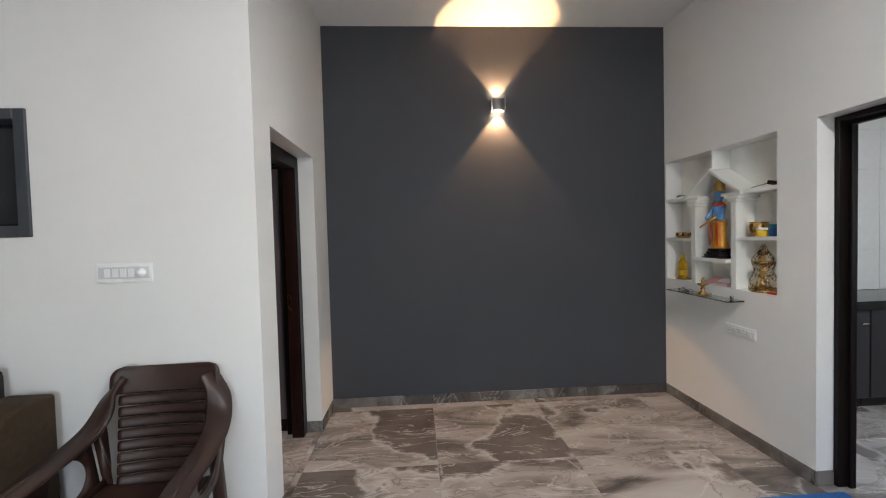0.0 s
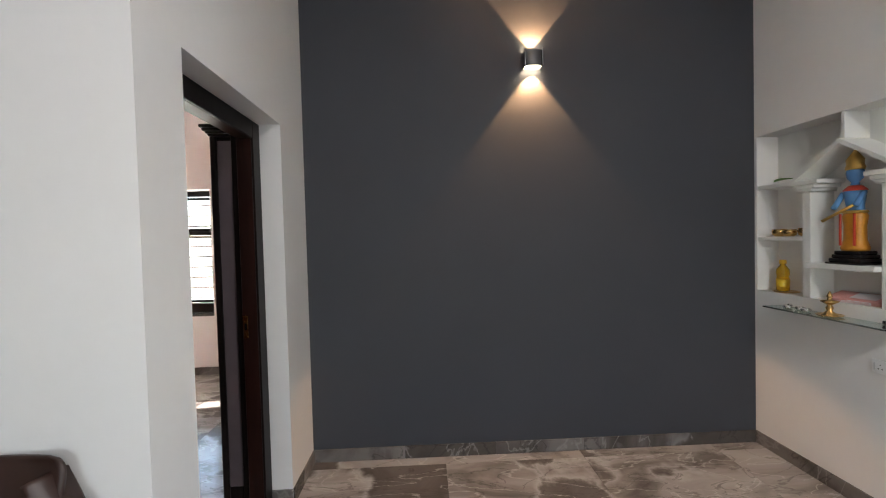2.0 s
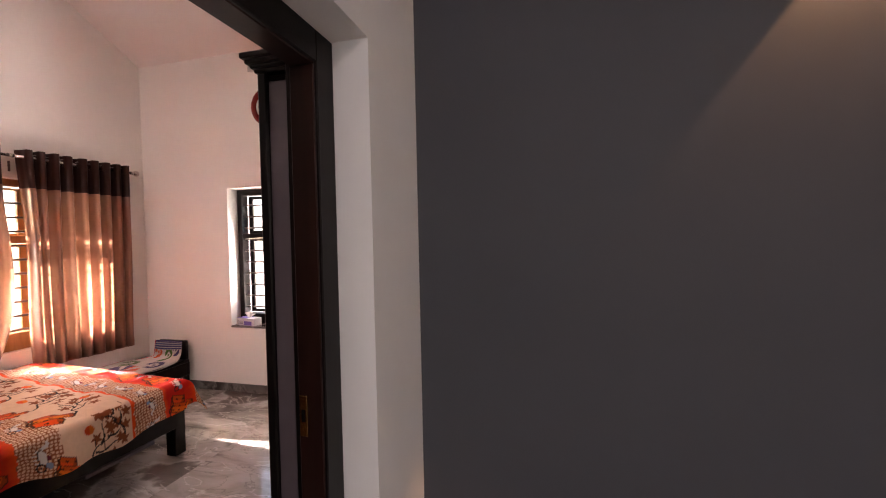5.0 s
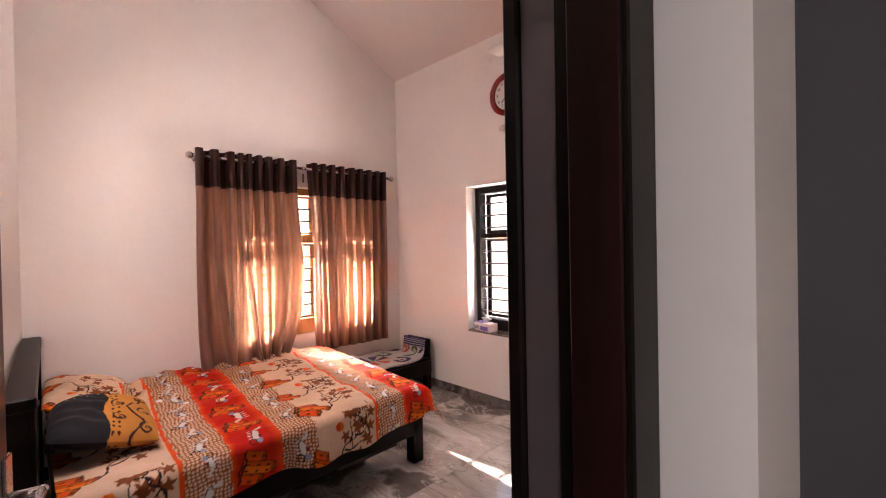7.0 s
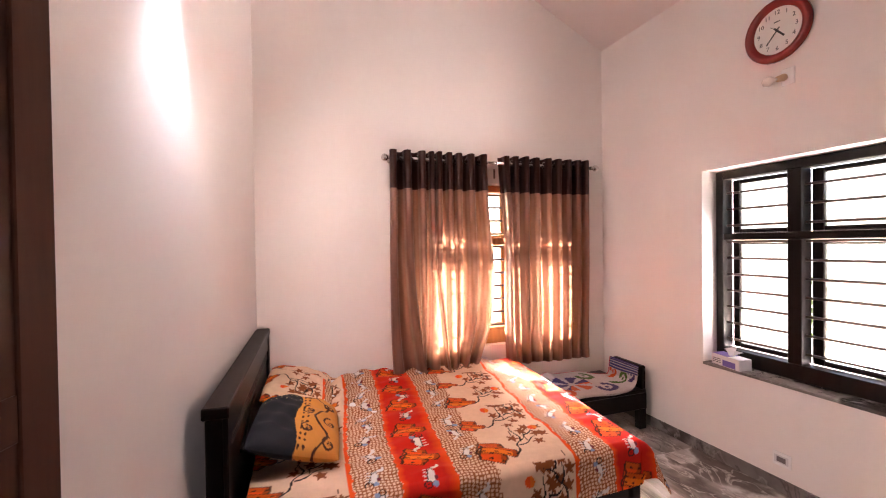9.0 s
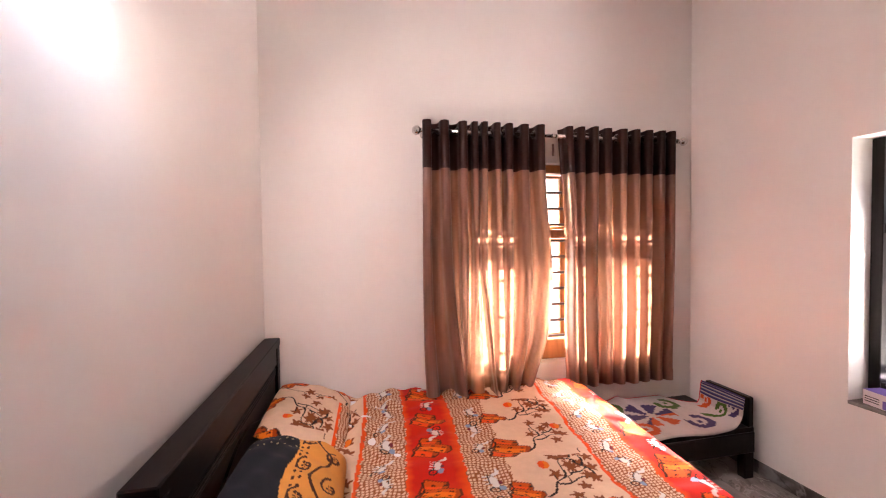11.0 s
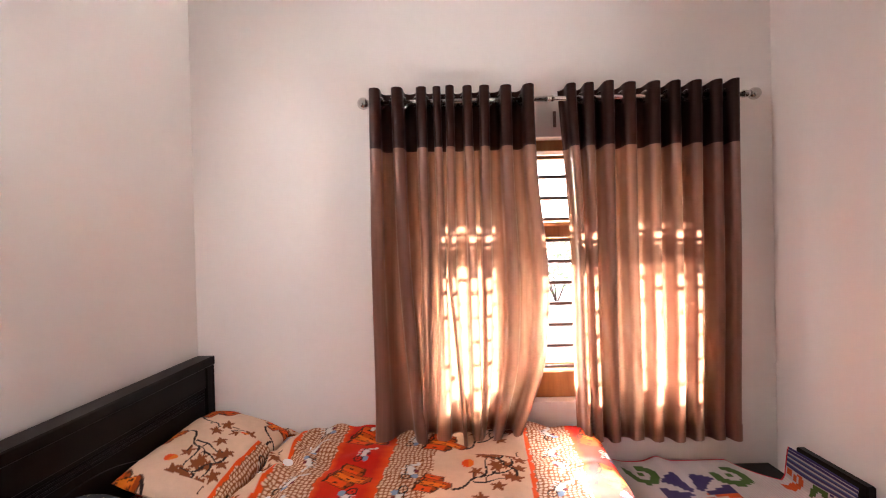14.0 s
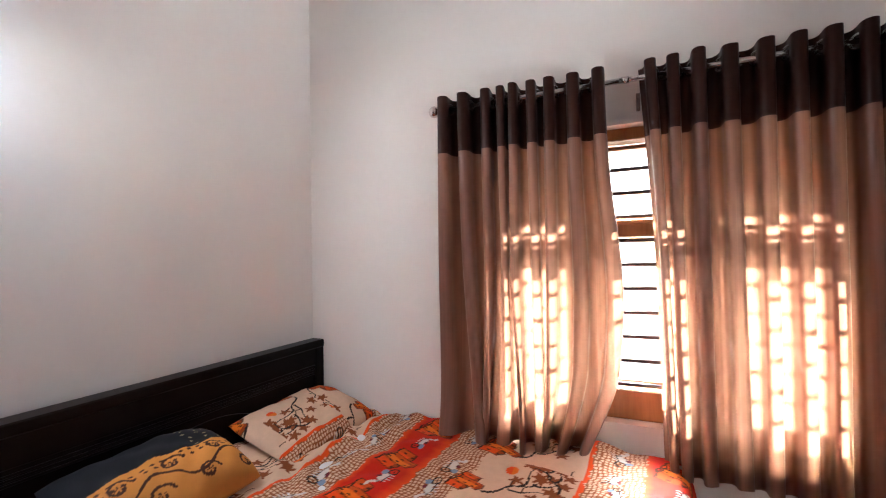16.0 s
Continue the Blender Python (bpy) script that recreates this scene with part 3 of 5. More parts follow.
# vent hood outside the small high opening
tagged(part("vent_hood", box(VENT[0] - 0.05, VENT[1] + 0.05, NY + 0.335, NY + 0.62, VENT[3] + 0.10, VENT[3] + 0.15, 0.004), PLASTER), "plastered hood over the high vent", "vent", kind="structure")

# ---------------------------------------------------------------- curtains


def curtain(name, label, y0, y1, zb, crests, seed, pooled):
    """Eyelet curtain; crests are the places across its width where a fold comes forward."""
    rng = np.random.RandomState(seed)
    rows, cols = 170, 420
    th = thing(name, label, "curtain", "curtains of the bedroom window")
    s = np.linspace(0, 1, cols)
    n = len(crests)
    knots = np.r_[2 * crests[0] - crests[1], crests, 2 * crests[-1] - crests[-2]]
    phase = np.interp(s, knots, np.arange(-1, n + 1))
    S = s[None, :]
    z = np.linspace(2.300, zb, rows)[:, None]
    down = np.linspace(0, 1, rows)[:, None]

    def wander(size):
        return np.interp(phase, np.arange(-1, n + 1), rng.randn(n + 2) * size)[None, :]
    # rounded crests, narrow valleys, flattening a little on the way down
    wave = np.cos(2 * np.pi * phase)[None, :]
    wave = np.sign(wave) * np.abs(wave) ** (1 - 0.25 * (wave > 0))
    amp = 0.052 + np.abs(wander(0.010))
    soften = 1 - 0.12 * down + wander(0.10) * down
    x = -3.617 + amp * wave * soften
    x = x + 0.006 * np.sin(4 * np.pi * phase + 3)[None, :] * down + 0.008 * np.sin(7 * down + 5 * S) * down
    y = y0 + (y1 - y0) * S + 0 * z + wander(0.020) * down ** 1.3
    y = y + 0.010 * np.sin(4 * np.pi * phase)[None, :]
    zz = z + 0 * y
    if pooled:
        # the lower part is gathered to a point on the bed, one fold is drawn across it
        low = np.clip((down - 0.45) / 0.55, 0, 1) ** 1.6
        near = np.exp(-((S - 0.27) / 0.17) ** 2)
        y = y + low * near * (0.27 - S) * (y1 - y0) * 0.95
        x = x + low * near * 0.035
        flap = np.exp(-((S - 0.47) / 0.05) ** 2) * np.clip((down - 0.55) / 0.45, 0, 1)
        y = y + flap * 0.10
        x = x + flap * 0.05
        edge = np.clip((S - 0.62) / 0.38, 0, 1)
        y = y + edge ** 1.5 * 0.055 * np.exp(-((down - 0.58) / 0.26) ** 2)
        y = y - edge * 0.13 * np.clip((down - 0.78) / 0.22, 0, 1) ** 1.6
        x = x + np.clip((down - 0.8) / 0.2, 0, 1) ** 2 * (0.03 + 0.014 * np.sin(31 * S + 2 * np.sin(9 * S)))
        zz = zz + np.clip((down - 0.9) / 0.1, 0, 1) * (0.012 * np.sin(19 * S) + 0.010 * np.sin(43 * S + 1))
    else:
        lead = np.clip(1 - S / 0.13, 0, 1)
        y = y + lead * (0.03 * np.sin(3.3 * down) + 0.05 * down ** 2)
        x = x + lead * 0.03 * np.sin(6 * down) * down
        # the leading edge hangs lower, the rest of the hem rides in shallow scallops
        zz = zz + down ** 6 * (-0.055 * lead ** 0.7 + 0.040 * np.clip((0.35 - np.abs(S - 0.22)) / 0.2, 0, 1) * (S > 0.13) * 0.3 + 0.012 * np.cos(2 * np.pi * phase)[None, :])
    xyz = np.stack([x, y, zz], -1)
    cut = int(rows * 0.1755)
    grid_mesh("header_band", xyz[:cut + 1], BAND, th, label="dark brown satin header band")
    grid_mesh("drape", xyz[cut:], SATIN, th, label="mauve-brown satin drape")
    hem = xyz[-9:].copy()
    hem[..., 0] += 0.004
    grid_mesh("hem", hem, SATIN, th)
    for k in range(n - 1):
        for e in (0.25, 0.75):
            ye = float(np.interp(k + e, phase, y[7]))
            part("eyelet", ring((-3.617, ye, 2.241), 0.026, 0.006, Matrix.Rotation(radians(35 if e > 0.5 else -35), 4, "Z") @ Matrix.Rotation(radians(90), 4, "X"), None, 18, 6), STEEL, th, "polished steel eyelet", True)
    return th


curtain("curtain", "mauve-brown satin eyelet curtain with a dark band, bunched on the bed", -0.105, 0.715, 0.556, [0.03, 0.165, 0.32, 0.41, 0.485, 0.595, 0.695, 0.83, 0.965], 4, True)
curtain("curtain", "mauve-brown satin eyelet curtain with a dark band, hanging free", 0.855, 1.728, 0.500, [0.05, 0.15, 0.255, 0.385, 0.525, 0.64, 0.76, 0.88, 0.97], 11, False)

rail = thing("curtain_rod", "polished steel curtain rod with ball finials", "curtain rod")
bm = rod((-3.617, -0.11, 2.241), (-3.617, 0.80, 2.241), 0.0125, None, 16)
part("tube", bm, STEEL, rail, "", True)
part("tube", rod((-3.617, 0.80, 2.241), (-3.617, 1.80, 2.241), 0.0115, None, 16), STEEL, rail, "", True)
part("coupling", rod((-3.617, 0.785, 2.241), (-3.617, 0.815, 2.241), 0.0155, None, 16), STEEL, rail, "", True)
for y in (-0.142, 1.829):
    bm = ball((-3.617, y, 2.241), 0.030, None, (1, 1, 1), 20)
    rod((-3.617, y + (0.02 if y < 0 else -0.02), 2.241), (-3.617, y + (0.045 if y < 0 else -0.045), 2.241), 0.018, bm)
    part("finial", bm, STEEL, rail, "", True)
for y in (-0.075, 1.775):
    bm = rod((WX, y, 2.241), (-3.617, y, 2.241), 0.007)
    rod((WX + 0.001, y, 2.241), (WX + 0.008, y, 2.241), 0.026, bm, 20)
    ring((-3.617, y, 2.241), 0.0155, 0.004, Matrix.Rotation(radians(90), 4, "X"), bm)
    part("bracket", bm, STEEL, rail, "", True)
clip = thing("wall_clip", "small dark metal curtain clip screwed to the wall", "clip")
part("clip_plate", box(WX, WX + 0.006, 0.845, 0.862, 2.13, 2.215, 0.002), IRON, clip)
for z in (2.145, 2.195):
    part("screw", ball((WX + 0.006, 0.8535, z), 0.004, None, (0.6, 1, 1), 10), STEEL, clip, "", True)

# ---------------------------------------------------------------- the bed
BED_TOP, BX0, BX1, BY0, BY1 = 0.548, -3.715, -2.02, -1.0, 0.86
CX1, BC1 = -2.085, 0.835   # edges of the bedding

bed = thing("bed", "dark stained wooden double bed with a panelled headboard", "bed")
TILT = Matrix.Translation((-3.752, -1.05, 0)) @ Matrix.Rotation(-0.028, 4, "Z")
hb = part("headboard", box(0.0, 1.612, -0.036, 0.026, 0.10, 0.905, 0.004, None, TILT), BED_WOOD, bed)
part("headboard_cap", box(-0.002, 1.614, -0.048, 0.048, 0.905, 0.952, 0.005, None, TILT), BED_WOOD, hb)
for a, b in ((0.0, 0.075), (1.537, 1.612)):
    part("headboard_post", box(a, b, 0.024, 0.044, 0.0, 0.906, 0.004, None, TILT), BED_WOOD, hb)
part("headboard_rail", box(0.075, 1.537, 0.024, 0.038, 0.80, 0.906, 0.004, None, TILT), BED_WOOD, hb)
for z in (0.772, 0.757, 0.742):
    part("bead", box(0.075, 1.537, 0.024, 0.033, z, z + 0.010, 0.003, None, TILT), BED_WOOD, hb)
curve = [(0.35 + 0.9 * i / 40, 0.030, 0.66 + 0.05 * math.tanh(6 * (i / 40 - 0.25)) - 0.05 * math.tanh(6 * (i / 40 - 0.75)) - 0.05) for i in range(41)]
part("carved_moulding", merged(None, sweep(curve, [(-0.008, -0.008), (0.008, -0.008), (0.008, 0.008), (-0.008, 0.008)]), TILT), BED_WOOD, hb)
part("side_rail", box(BX1 - 0.125, BX1 - 0.085, BY0, BY1 - 0.02, 0.20, 0.36, 0.004), BED_WOOD, bed)
part("side_rail", box(BX0 + 0.03, BX0 + 0.07, BY0, BY1 - 0.02, 0.20, 0.36, 0.004), BED_WOOD, bed)
part("foot_rail", box(BX0 + 0.07, BX1 - 0.125, BY1 - 0.06, BY1 - 0.02, 0.20, 0.40, 0.004), BED_WOOD, bed)
for x in (BX0 + 0.02, BX1 - 0.17):
    part("leg", box(x, x + 0.085, BY1 - 0.06, BY1 + 0.03, 0.0, 0.42, 0.006), BED_WOOD, bed)
part("slat_base", box(BX0 + 0.07, BX1 - 0.125, BY0, BY1 - 0.06, 0.30, 0.33), BED_WOOD, bed)
part("brace", box(BX1 - 0.28, BX1 - 0.22, 0.30, 0.76, 0.10, 0.125, 0.004), LILAC, bed, "pale loose lath under the bed")

mattress = thing("mattress", "mattress hidden under the printed bed cover", "mattress")
bm = box(BX0 + 0.01, CX1 - 0.02, BY0 + 0.02, BC1 - 0.02, 0.332, BED_TOP - 0.012, 0.04, None, None, 3)
for v in bm.verts:
    v.co.y += 0.085 * (-2.08 - v.co.x) * min(1.2, max(0.0, (v.co.y + 1.0) / 1.86))
part("mattress_body", bm, CARD, mattress, "", True)


def blot(u, v, cu, cv, ru, rv):
    return ((u - cu) / ru) ** 2 + ((v - cv) / rv) ** 2


def fabric_print(u, v):
    """Colours of the printed cotton: u across the bed, v along it, in metres. Repeats every 1.05 m along v and 0.62 m across."""
    P, Q = 1.05, 0.66
    vv = np.mod(v + 0.53, P)
    uu = np.mod(u, Q)
    rough = 0.004 * np.sin(60 * u) + 0.003 * np.sin(143 * u + 1)
    vb = vv + rough
    col = np.zeros(u.shape + (3,))
    cream, tan, red, orange, brown = (np.array(c) for c in ((0.70, 0.47, 0.33), (0.27, 0.085, 0.028), (0.52, 0.012, 0.001), (0.74, 0.075, 0.002), (0.055, 0.013, 0.005)))
    white, ink, blue, amber = (np.array(c) for c in ((0.64, 0.59, 0.57), (0.022, 0.013, 0.012), (0.20, 0.27, 0.42), (0.74, 0.16, 0.008)))
    col[:] = cream
    cloudy = 0.5 + 0.5 * np.sin(7 * u + 2 * np.sin(5 * v)) * np.sin(9 * v + 1.3 * np.sin(8 * u))
    col = col * (0.9 + 0.14 * cloudy[..., None])

    def put(mask, c, k=1.0):
        m = (np.clip(mask, 0, 1) * k)[..., None]
        col[:] = col * (1 - m) + c * m
    # orange line beside the first chequered band
    put(vb < 0.018, orange)
    # chequered bands
    grid = ((vb > 0.018) & (vb < 0.215)) | ((vb > 0.465) & (vb < 0.655))
    put(grid, cream)
    lines = (np.mod(u + 0.004 * np.sin(50 * v), 0.018) < 0.0065) | (np.mod(v + 0.004 * np.sin(44 * u), 0.018) < 0.0065)
    put(grid & lines, tan)
    # red band, glowing orange towards its rim
    band = (vb > 0.215) & (vb < 0.465)
    put(band, red)
    put(band * np.clip(1 - np.abs(vb - 0.465) / 0.05, 0, 1) + band * np.clip(1 - np.abs(vb - 0.215) / 0.03, 0, 1), orange)
    glow = np.exp(-((np.mod(u, 0.31) - 0.15) / 0.06) ** 2)
    put(band * glow * 0.18, orange)
    # little orange houses on the red band and at the rim of the cream panel
    for cu, cv, wu, wv in ((0.16, 0.34, 0.085, 0.10), (0.47, 0.34, 0.085, 0.10), (0.10, 0.70, 0.085, 0.11), (0.42, 0.68, 0.07, 0.08)):
        a, b = ((uu - cu) * 0.93 + (vv - cv) * 0.36) / wu, (-(uu - cu) * 0.36 + (vv - cv) * 0.93) / wv
        # three gabled blocks of different heights, outlined, with dark doors and windows
        for k, (ca, wa, low, high) in enumerate(((-0.55, 0.42, -0.75, 0.25), (0.50, 0.45, -0.85, 0.10), (0.0, 0.36, -0.70, 0.75))):
            q = (a - ca) / wa
            top = high + 0.16 * (1 - np.abs(q))
            block = (np.abs(q) < 1) & (b > low) & (b < top)
            put(block, orange if k < 2 else amber)
            put(block & (q > 0.15), np.array((0.52, 0.075, 0.005)))
            put(block & (b > high - 0.12), np.array((0.34, 0.05, 0.006)))
            put(block & (np.abs(np.abs(q + 0.1) - 0.45) < 0.14) & (np.abs(np.mod(b * 1.9 + 0.3 * k, 1) - 0.5) < 0.17), brown)
            edge = (np.abs(q) < 1.06) & (b > low - 0.05) & (b < top + 0.05) & ~((np.abs(q) < 0.92) & (b > low + 0.04) & (b < top - 0.04))
            put(edge, brown, 0.85)
        put((np.abs(a + 0.1) < 0.9) & (np.abs(b + 0.80 - 0.1 * np.sin(6 * a)) < 0.05), brown)
    # plain pale, blue and maroon shapes on the chequered and red bands
    maroon = np.array((0.16, 0.02, 0.03))
    for cu, cv, size, turn in ((0.05, 0.11, 1.0, 0.2), (0.24, 0.12, 1.1, -0.3), (0.43, 0.11, 1.0, 0.4), (0.57, 0.13, 0.8, 2.8), (0.00, 0.35, 1.0, 0.1), (0.31, 0.36, 1.15, 3.0), (0.66, 0.35, 1.0, 0.1),
                               (0.14, 0.56, 0.9, 0.3), (0.33, 0.56, 1.0, 2.9), (0.52, 0.57, 1.1, -0.2)):
        ca, sa = math.cos(turn) / size, math.sin(turn) / size
        a, b = (uu - cu) * ca + (vv - cv) * sa, -(uu - cu) * sa + (vv - cv) * ca
        body = blot(a, b, 0, 0, 0.036, 0.015) < 1 + 0.3 * np.sin(170 * a)
        neck = (np.abs(a - 0.034 - 0.4 * b) < 0.008) & (b > 0) & (b < 0.034)
        head = blot(a, b, 0.054, 0.032, 0.014, 0.007) < 1
        legs = (np.abs(np.mod(a + 0.2 * b, 0.019) - 0.009) < 0.0032) & (np.abs(a) < 0.034) & (b < 0) & (b > -0.036)
        put(body | neck | head | legs, white)
        wheel = np.abs(np.hypot(a + 0.050, b + 0.018) - 0.017) < 0.0032
        put(wheel | (np.hypot(a + 0.050, b + 0.018) < 0.004), ink)
        put((blot(a, b, -0.046, 0.014, 0.016, 0.013) < 1), blue)
        put((blot(a, b, -0.012, 0.020, 0.012, 0.009) < 1), maroon)
        put((np.abs(b + 0.017 - 0.1 * a) < 0.0022) & (np.abs(a) < 0.04), ink)
        rim = blot(a, b, 0, 0, 0.036, 0.015) - 0.3 * np.sin(170 * a)
        put((rim > 0.92) & (rim < 1.2) & (b > -0.01), ink, 0.55)
    # branches with lobed leaves on the cream panel
    panel = vb > 0.66
    for base_u, base_v, ang, L in ((0.06, 0.78, 0.55, 0.30), (0.38, 0.75, 0.8, 0.29), (0.50, 1.00, -0.5, 0.20)):
        for sub, da, sl in ((0.0, 0.0, 1.0), (0.35, 0.6, 0.6), (0.5, -0.55, 0.55), (0.7, 0.5, 0.4)):
            a0 = ang + da
            pu, pv = base_u + L * sub * math.cos(ang), base_v + L * sub * math.sin(ang)
            l = L * sl
            t = (uu - pu) * math.cos(a0) + (vv - pv) * math.sin(a0)
            q = -(uu - pu) * math.sin(a0) + (vv - pv) * math.cos(a0) - 0.012 * np.sin(t * 40)
            put(panel & (t > 0) & (t < l) & (np.abs(q) < 0.0055 * (1.2 - t / l)), ink)
            for f, side in ((1.0, 0.0), (0.55, 0.042 if sub else -0.042)):
                lu, lv = pu + l * f * math.cos(a0) - side * math.sin(a0), pv + l * f * math.sin(a0) + side * math.cos(a0)
                du, dv = uu - lu, vv - lv
                rr, th = np.sqrt(du ** 2 + dv ** 2), np.arctan2(dv, du)
                put(panel & (rr < 0.024 + 0.008 * np.cos(5 * (th - a0)) + 0.003 * np.cos(10 * (th - a0) + 1)), np.array((0.22, 0.058, 0.016)))
    # small suns and birds
    for cu, cv in ((0.30, 0.98), (0.58, 0.80)):
        d = blot(uu, vv, cu, cv, 0.026, 0.026)
        put(panel & (d < 1), amber)
        put(panel & (d < 1) & (vv < cv), orange)
    for cu, cv in ((0.20, 0.90), (0.47, 0.88), (0.50, 0.83), (0.03, 1.01), (0.27, 0.84)):
        put(panel & (np.abs(vv - cv - 6 * (uu - cu) ** 2 + 0.004) < 0.003) & (np.abs(uu - cu) < 0.02), brown)
    return np.clip(col, 0.005, 0.9)


def askew(x, y):
    """The bedding lies a little askew: its foot runs further out by the window."""
    f = np.clip((y + 1.0) / 1.86, 0, 1.2)
    return x, y + 0.085 * (-2.08 - x) * f


def bed_cover():
    th = thing("bed_cover", "orange and cream printed cotton bed cover, loosely spread", "bed cover")
    step = 0.0055
    side_drop, foot_drop = 0.245, 0.21
    u = np.arange(-side_drop, CX1 - BX0, step)       # from the near hem over the top to the wall side
    v = np.arange(BY0, BC1 + foot_drop, step)
    U, V = np.meshgrid(u, v)
    hemwave = 1 + 0.10 * np.sin(6 * V) + 0.05 * np.sin(17 * V + 1)
    du = np.clip(-U, 0, None) * hemwave
    dv = np.clip(V - BC1, 0, None)
    X = CX1 - np.clip(U, 0, None)
    Y = np.minimum(V, BC1)
    r = 0.045   # soft edge

    def over(d):
        a = np.clip(d / r, 0, math.pi / 2)
        out = r * np.sin(a) * 0.9
        fall = r * (1 - np.cos(a)) + np.clip(d - r * math.pi / 2, 0, None)
        return out, fall
    ox, fx = over(du)
    oy, fy = over(dv)
    corner = np.minimum(du, dv)
    fall = np.sqrt(fx ** 2 + fy ** 2) * np.where(corner > 0, 0.90, 1.0)
    flare = np.clip(np.maximum(fx, fy) / 0.2, 0, 1)
    ripple_s = 0.012 * np.sin(11 * V + 0.7) + 0.008 * np.sin(23 * V)
    ripple_f = 0.012 * np.sin(13 * U) + 0.007 * np.sin(29 * U + 1)
    X = X + ox + fx * 0.10 + flare * ripple_s * (du > 0) + corner * 0.30
    Y = Y + oy + fy * 0.12 + flare * ripple_f * (dv > 0) + corner * 0.30
    Z = BED_TOP - fall
    # rumples on the top
    flat = (du == 0) & (dv == 0)
    w = np.clip(U / 0.05, 0, 1) * np.clip((BC1 - V) / 0.05, 0, 1)
    rum = 0.010 * np.sin(9 * U + 3 * np.sin(4 * V)) * np.sin(7 * V + 2 * np.sin(5 * U)) + 0.006 * np.sin(21 * U - 9 * V) * np.sin(13 * V + 5 * U) + 0.003 * np.sin(47 * U + 19 * V + 3 * np.sin(11 * V)) * np.sin(7 * U - 5 * V)
    near_head = np.exp(-((V + 0.55) / 0.22) ** 2) * np.clip(U / 0.5 - 1.2, 0, 1)
    rum = rum + near_head * (0.016 * np.sin(42 * V + 11 * U + 2 * np.sin(14 * U)) + 0.012 * np.sin(30 * V - 18 * U))
    far = np.clip((U - 1.35) / 0.3, 0, 1)
    rum = rum + far * 0.014 * (np.sin(15 * V) + 0.6 * np.sin(34 * V + 2))
    Z = Z + w * (rum - 0.0) + 0.012 * np.exp(-((V - 0.0) / 0.7) ** 2) * w
    # dip towards the wall
    Z = Z - 0.05 * np.clip((U - 1.62) / 0.07, 0, 1) ** 2
    col = fabric_print(U + 0.03 * np.sin(3 * V), V + 0.012 * np.sin(4 * U) + 0.075 * (1 - U / 1.7))
    X, Y = askew(X, Y)
    xyz = np.stack([X, Y, Z], -1)
    iu, iv = int(np.searchsorted(u, 0.0)), int(np.searchsorted(v, BC1))
    grid_mesh("top_spread", xyz[:iv + 1, iu:], COVER, th, col[:iv + 1, iu:])
    grid_mesh("side_drop", xyz[:, :iu + 1], COVER, th, col[:, :iu + 1])
    grid_mesh("foot_drop", xyz[iv:, iu:], COVER, th, col[iv:, iu:])
    return th


bed_cover()


def pillow(name, label, m, w, d, h, paint_it, seed):
    rng = np.random.RandomState(seed)
    th = thing(name, label, "pillow", "pillows on the bed", at=m)
    n = 120
    a = np.linspace(-1, 1, n)
    A, B = np.meshgrid(a, a)
    edge = np.clip((1 - np.abs(A) ** 3.0) * (1 - np.abs(B) ** 3.0), 0, 1) ** 0.5
    pinch = 1 - 0.08 * (np.abs(A * B)) ** 2
    X = A * w / 2 * pinch * (1 - 0.05 * (1 - B ** 2))
    Y = B * d / 2 * pinch * (1 - 0.05 * (1 - A ** 2))
    k = rng.rand(4) * 6
    wr = 0.008 * np.sin(7 * A + k[0] + 3 * B) * np.sin(6 * B + k[1]) + 0.004 * np.sin(17 * A - 8 * B + k[2])
    top = edge * h * (0.62 + 0.1 * np.sin(2 * A + k[3])) + wr * edge
    bottom = -edge * h * 0.38
    col = paint_it((A + 1) / 2 * w, (B + 1) / 2 * d, A, B)
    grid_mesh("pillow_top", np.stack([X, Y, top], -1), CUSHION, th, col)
    # underside repeats the print a fifth darker, its shade put into the colour
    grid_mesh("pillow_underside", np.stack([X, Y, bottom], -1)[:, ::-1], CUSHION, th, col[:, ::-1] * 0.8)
    return th


def cream_case(u, v, A, B):
    # the end by the window shows the chequered rim and a house, the rest the leafy panel
    return np.where((u < 0.26)[..., None], fabric_print(v + 0.02, u + 0.07), fabric_print(u + 0.05, v + 0.14))


def floral_case(u, v, A, B):
    B = -B
    col = np.zeros(u.shape + (3,))
    dark, gold, line = np.array((0.016, 0.016, 0.019)), np.array((0.66, 0.27, 0.055)), np.array((0.05, 0.018, 0.012))
    col[:] = gold
    col = col * (0.85 + 0.15 * np.sin(3 * u + 8 * v))[..., None]
    split = B > 0.05 + 0.06 * np.sin(5 * A)
    vine = np.abs(B + 0.48 - 0.16 * np.sin(7 * A)) < 0.03
    col[vine] = line
    for i in range(7):
        cx, cy = -0.85 + 0.28 * i, -0.48 + (0.28 if i % 2 else -0.22)
        rr, th = np.sqrt((A - cx) ** 2 + ((B - cy) * 0.8) ** 2), np.arctan2(B - cy, A - cx)
        col[np.abs(rr - 0.035 - 0.018 * (th + math.pi)) < 0.018] = line
        col[(rr < 0.05) & (np.cos(5 * th) > 0.1)] = line
    dots = (np.mod(A * 9, 1) - 0.5) ** 2 + (np.mod(B * 9, 1) - 0.5) ** 2 < 0.06
    col[dots & (np.abs(B + 0.12) < 0.09)] = line
    col[split] = dark
    sprig = split & (np.sin(31 * A + 5 * np.sin(9 * B)) * np.sin(27 * B) > 0.86) & (A < -0.3)
    col[sprig] = np.array((0.35, 0.30, 0.16))
    return col


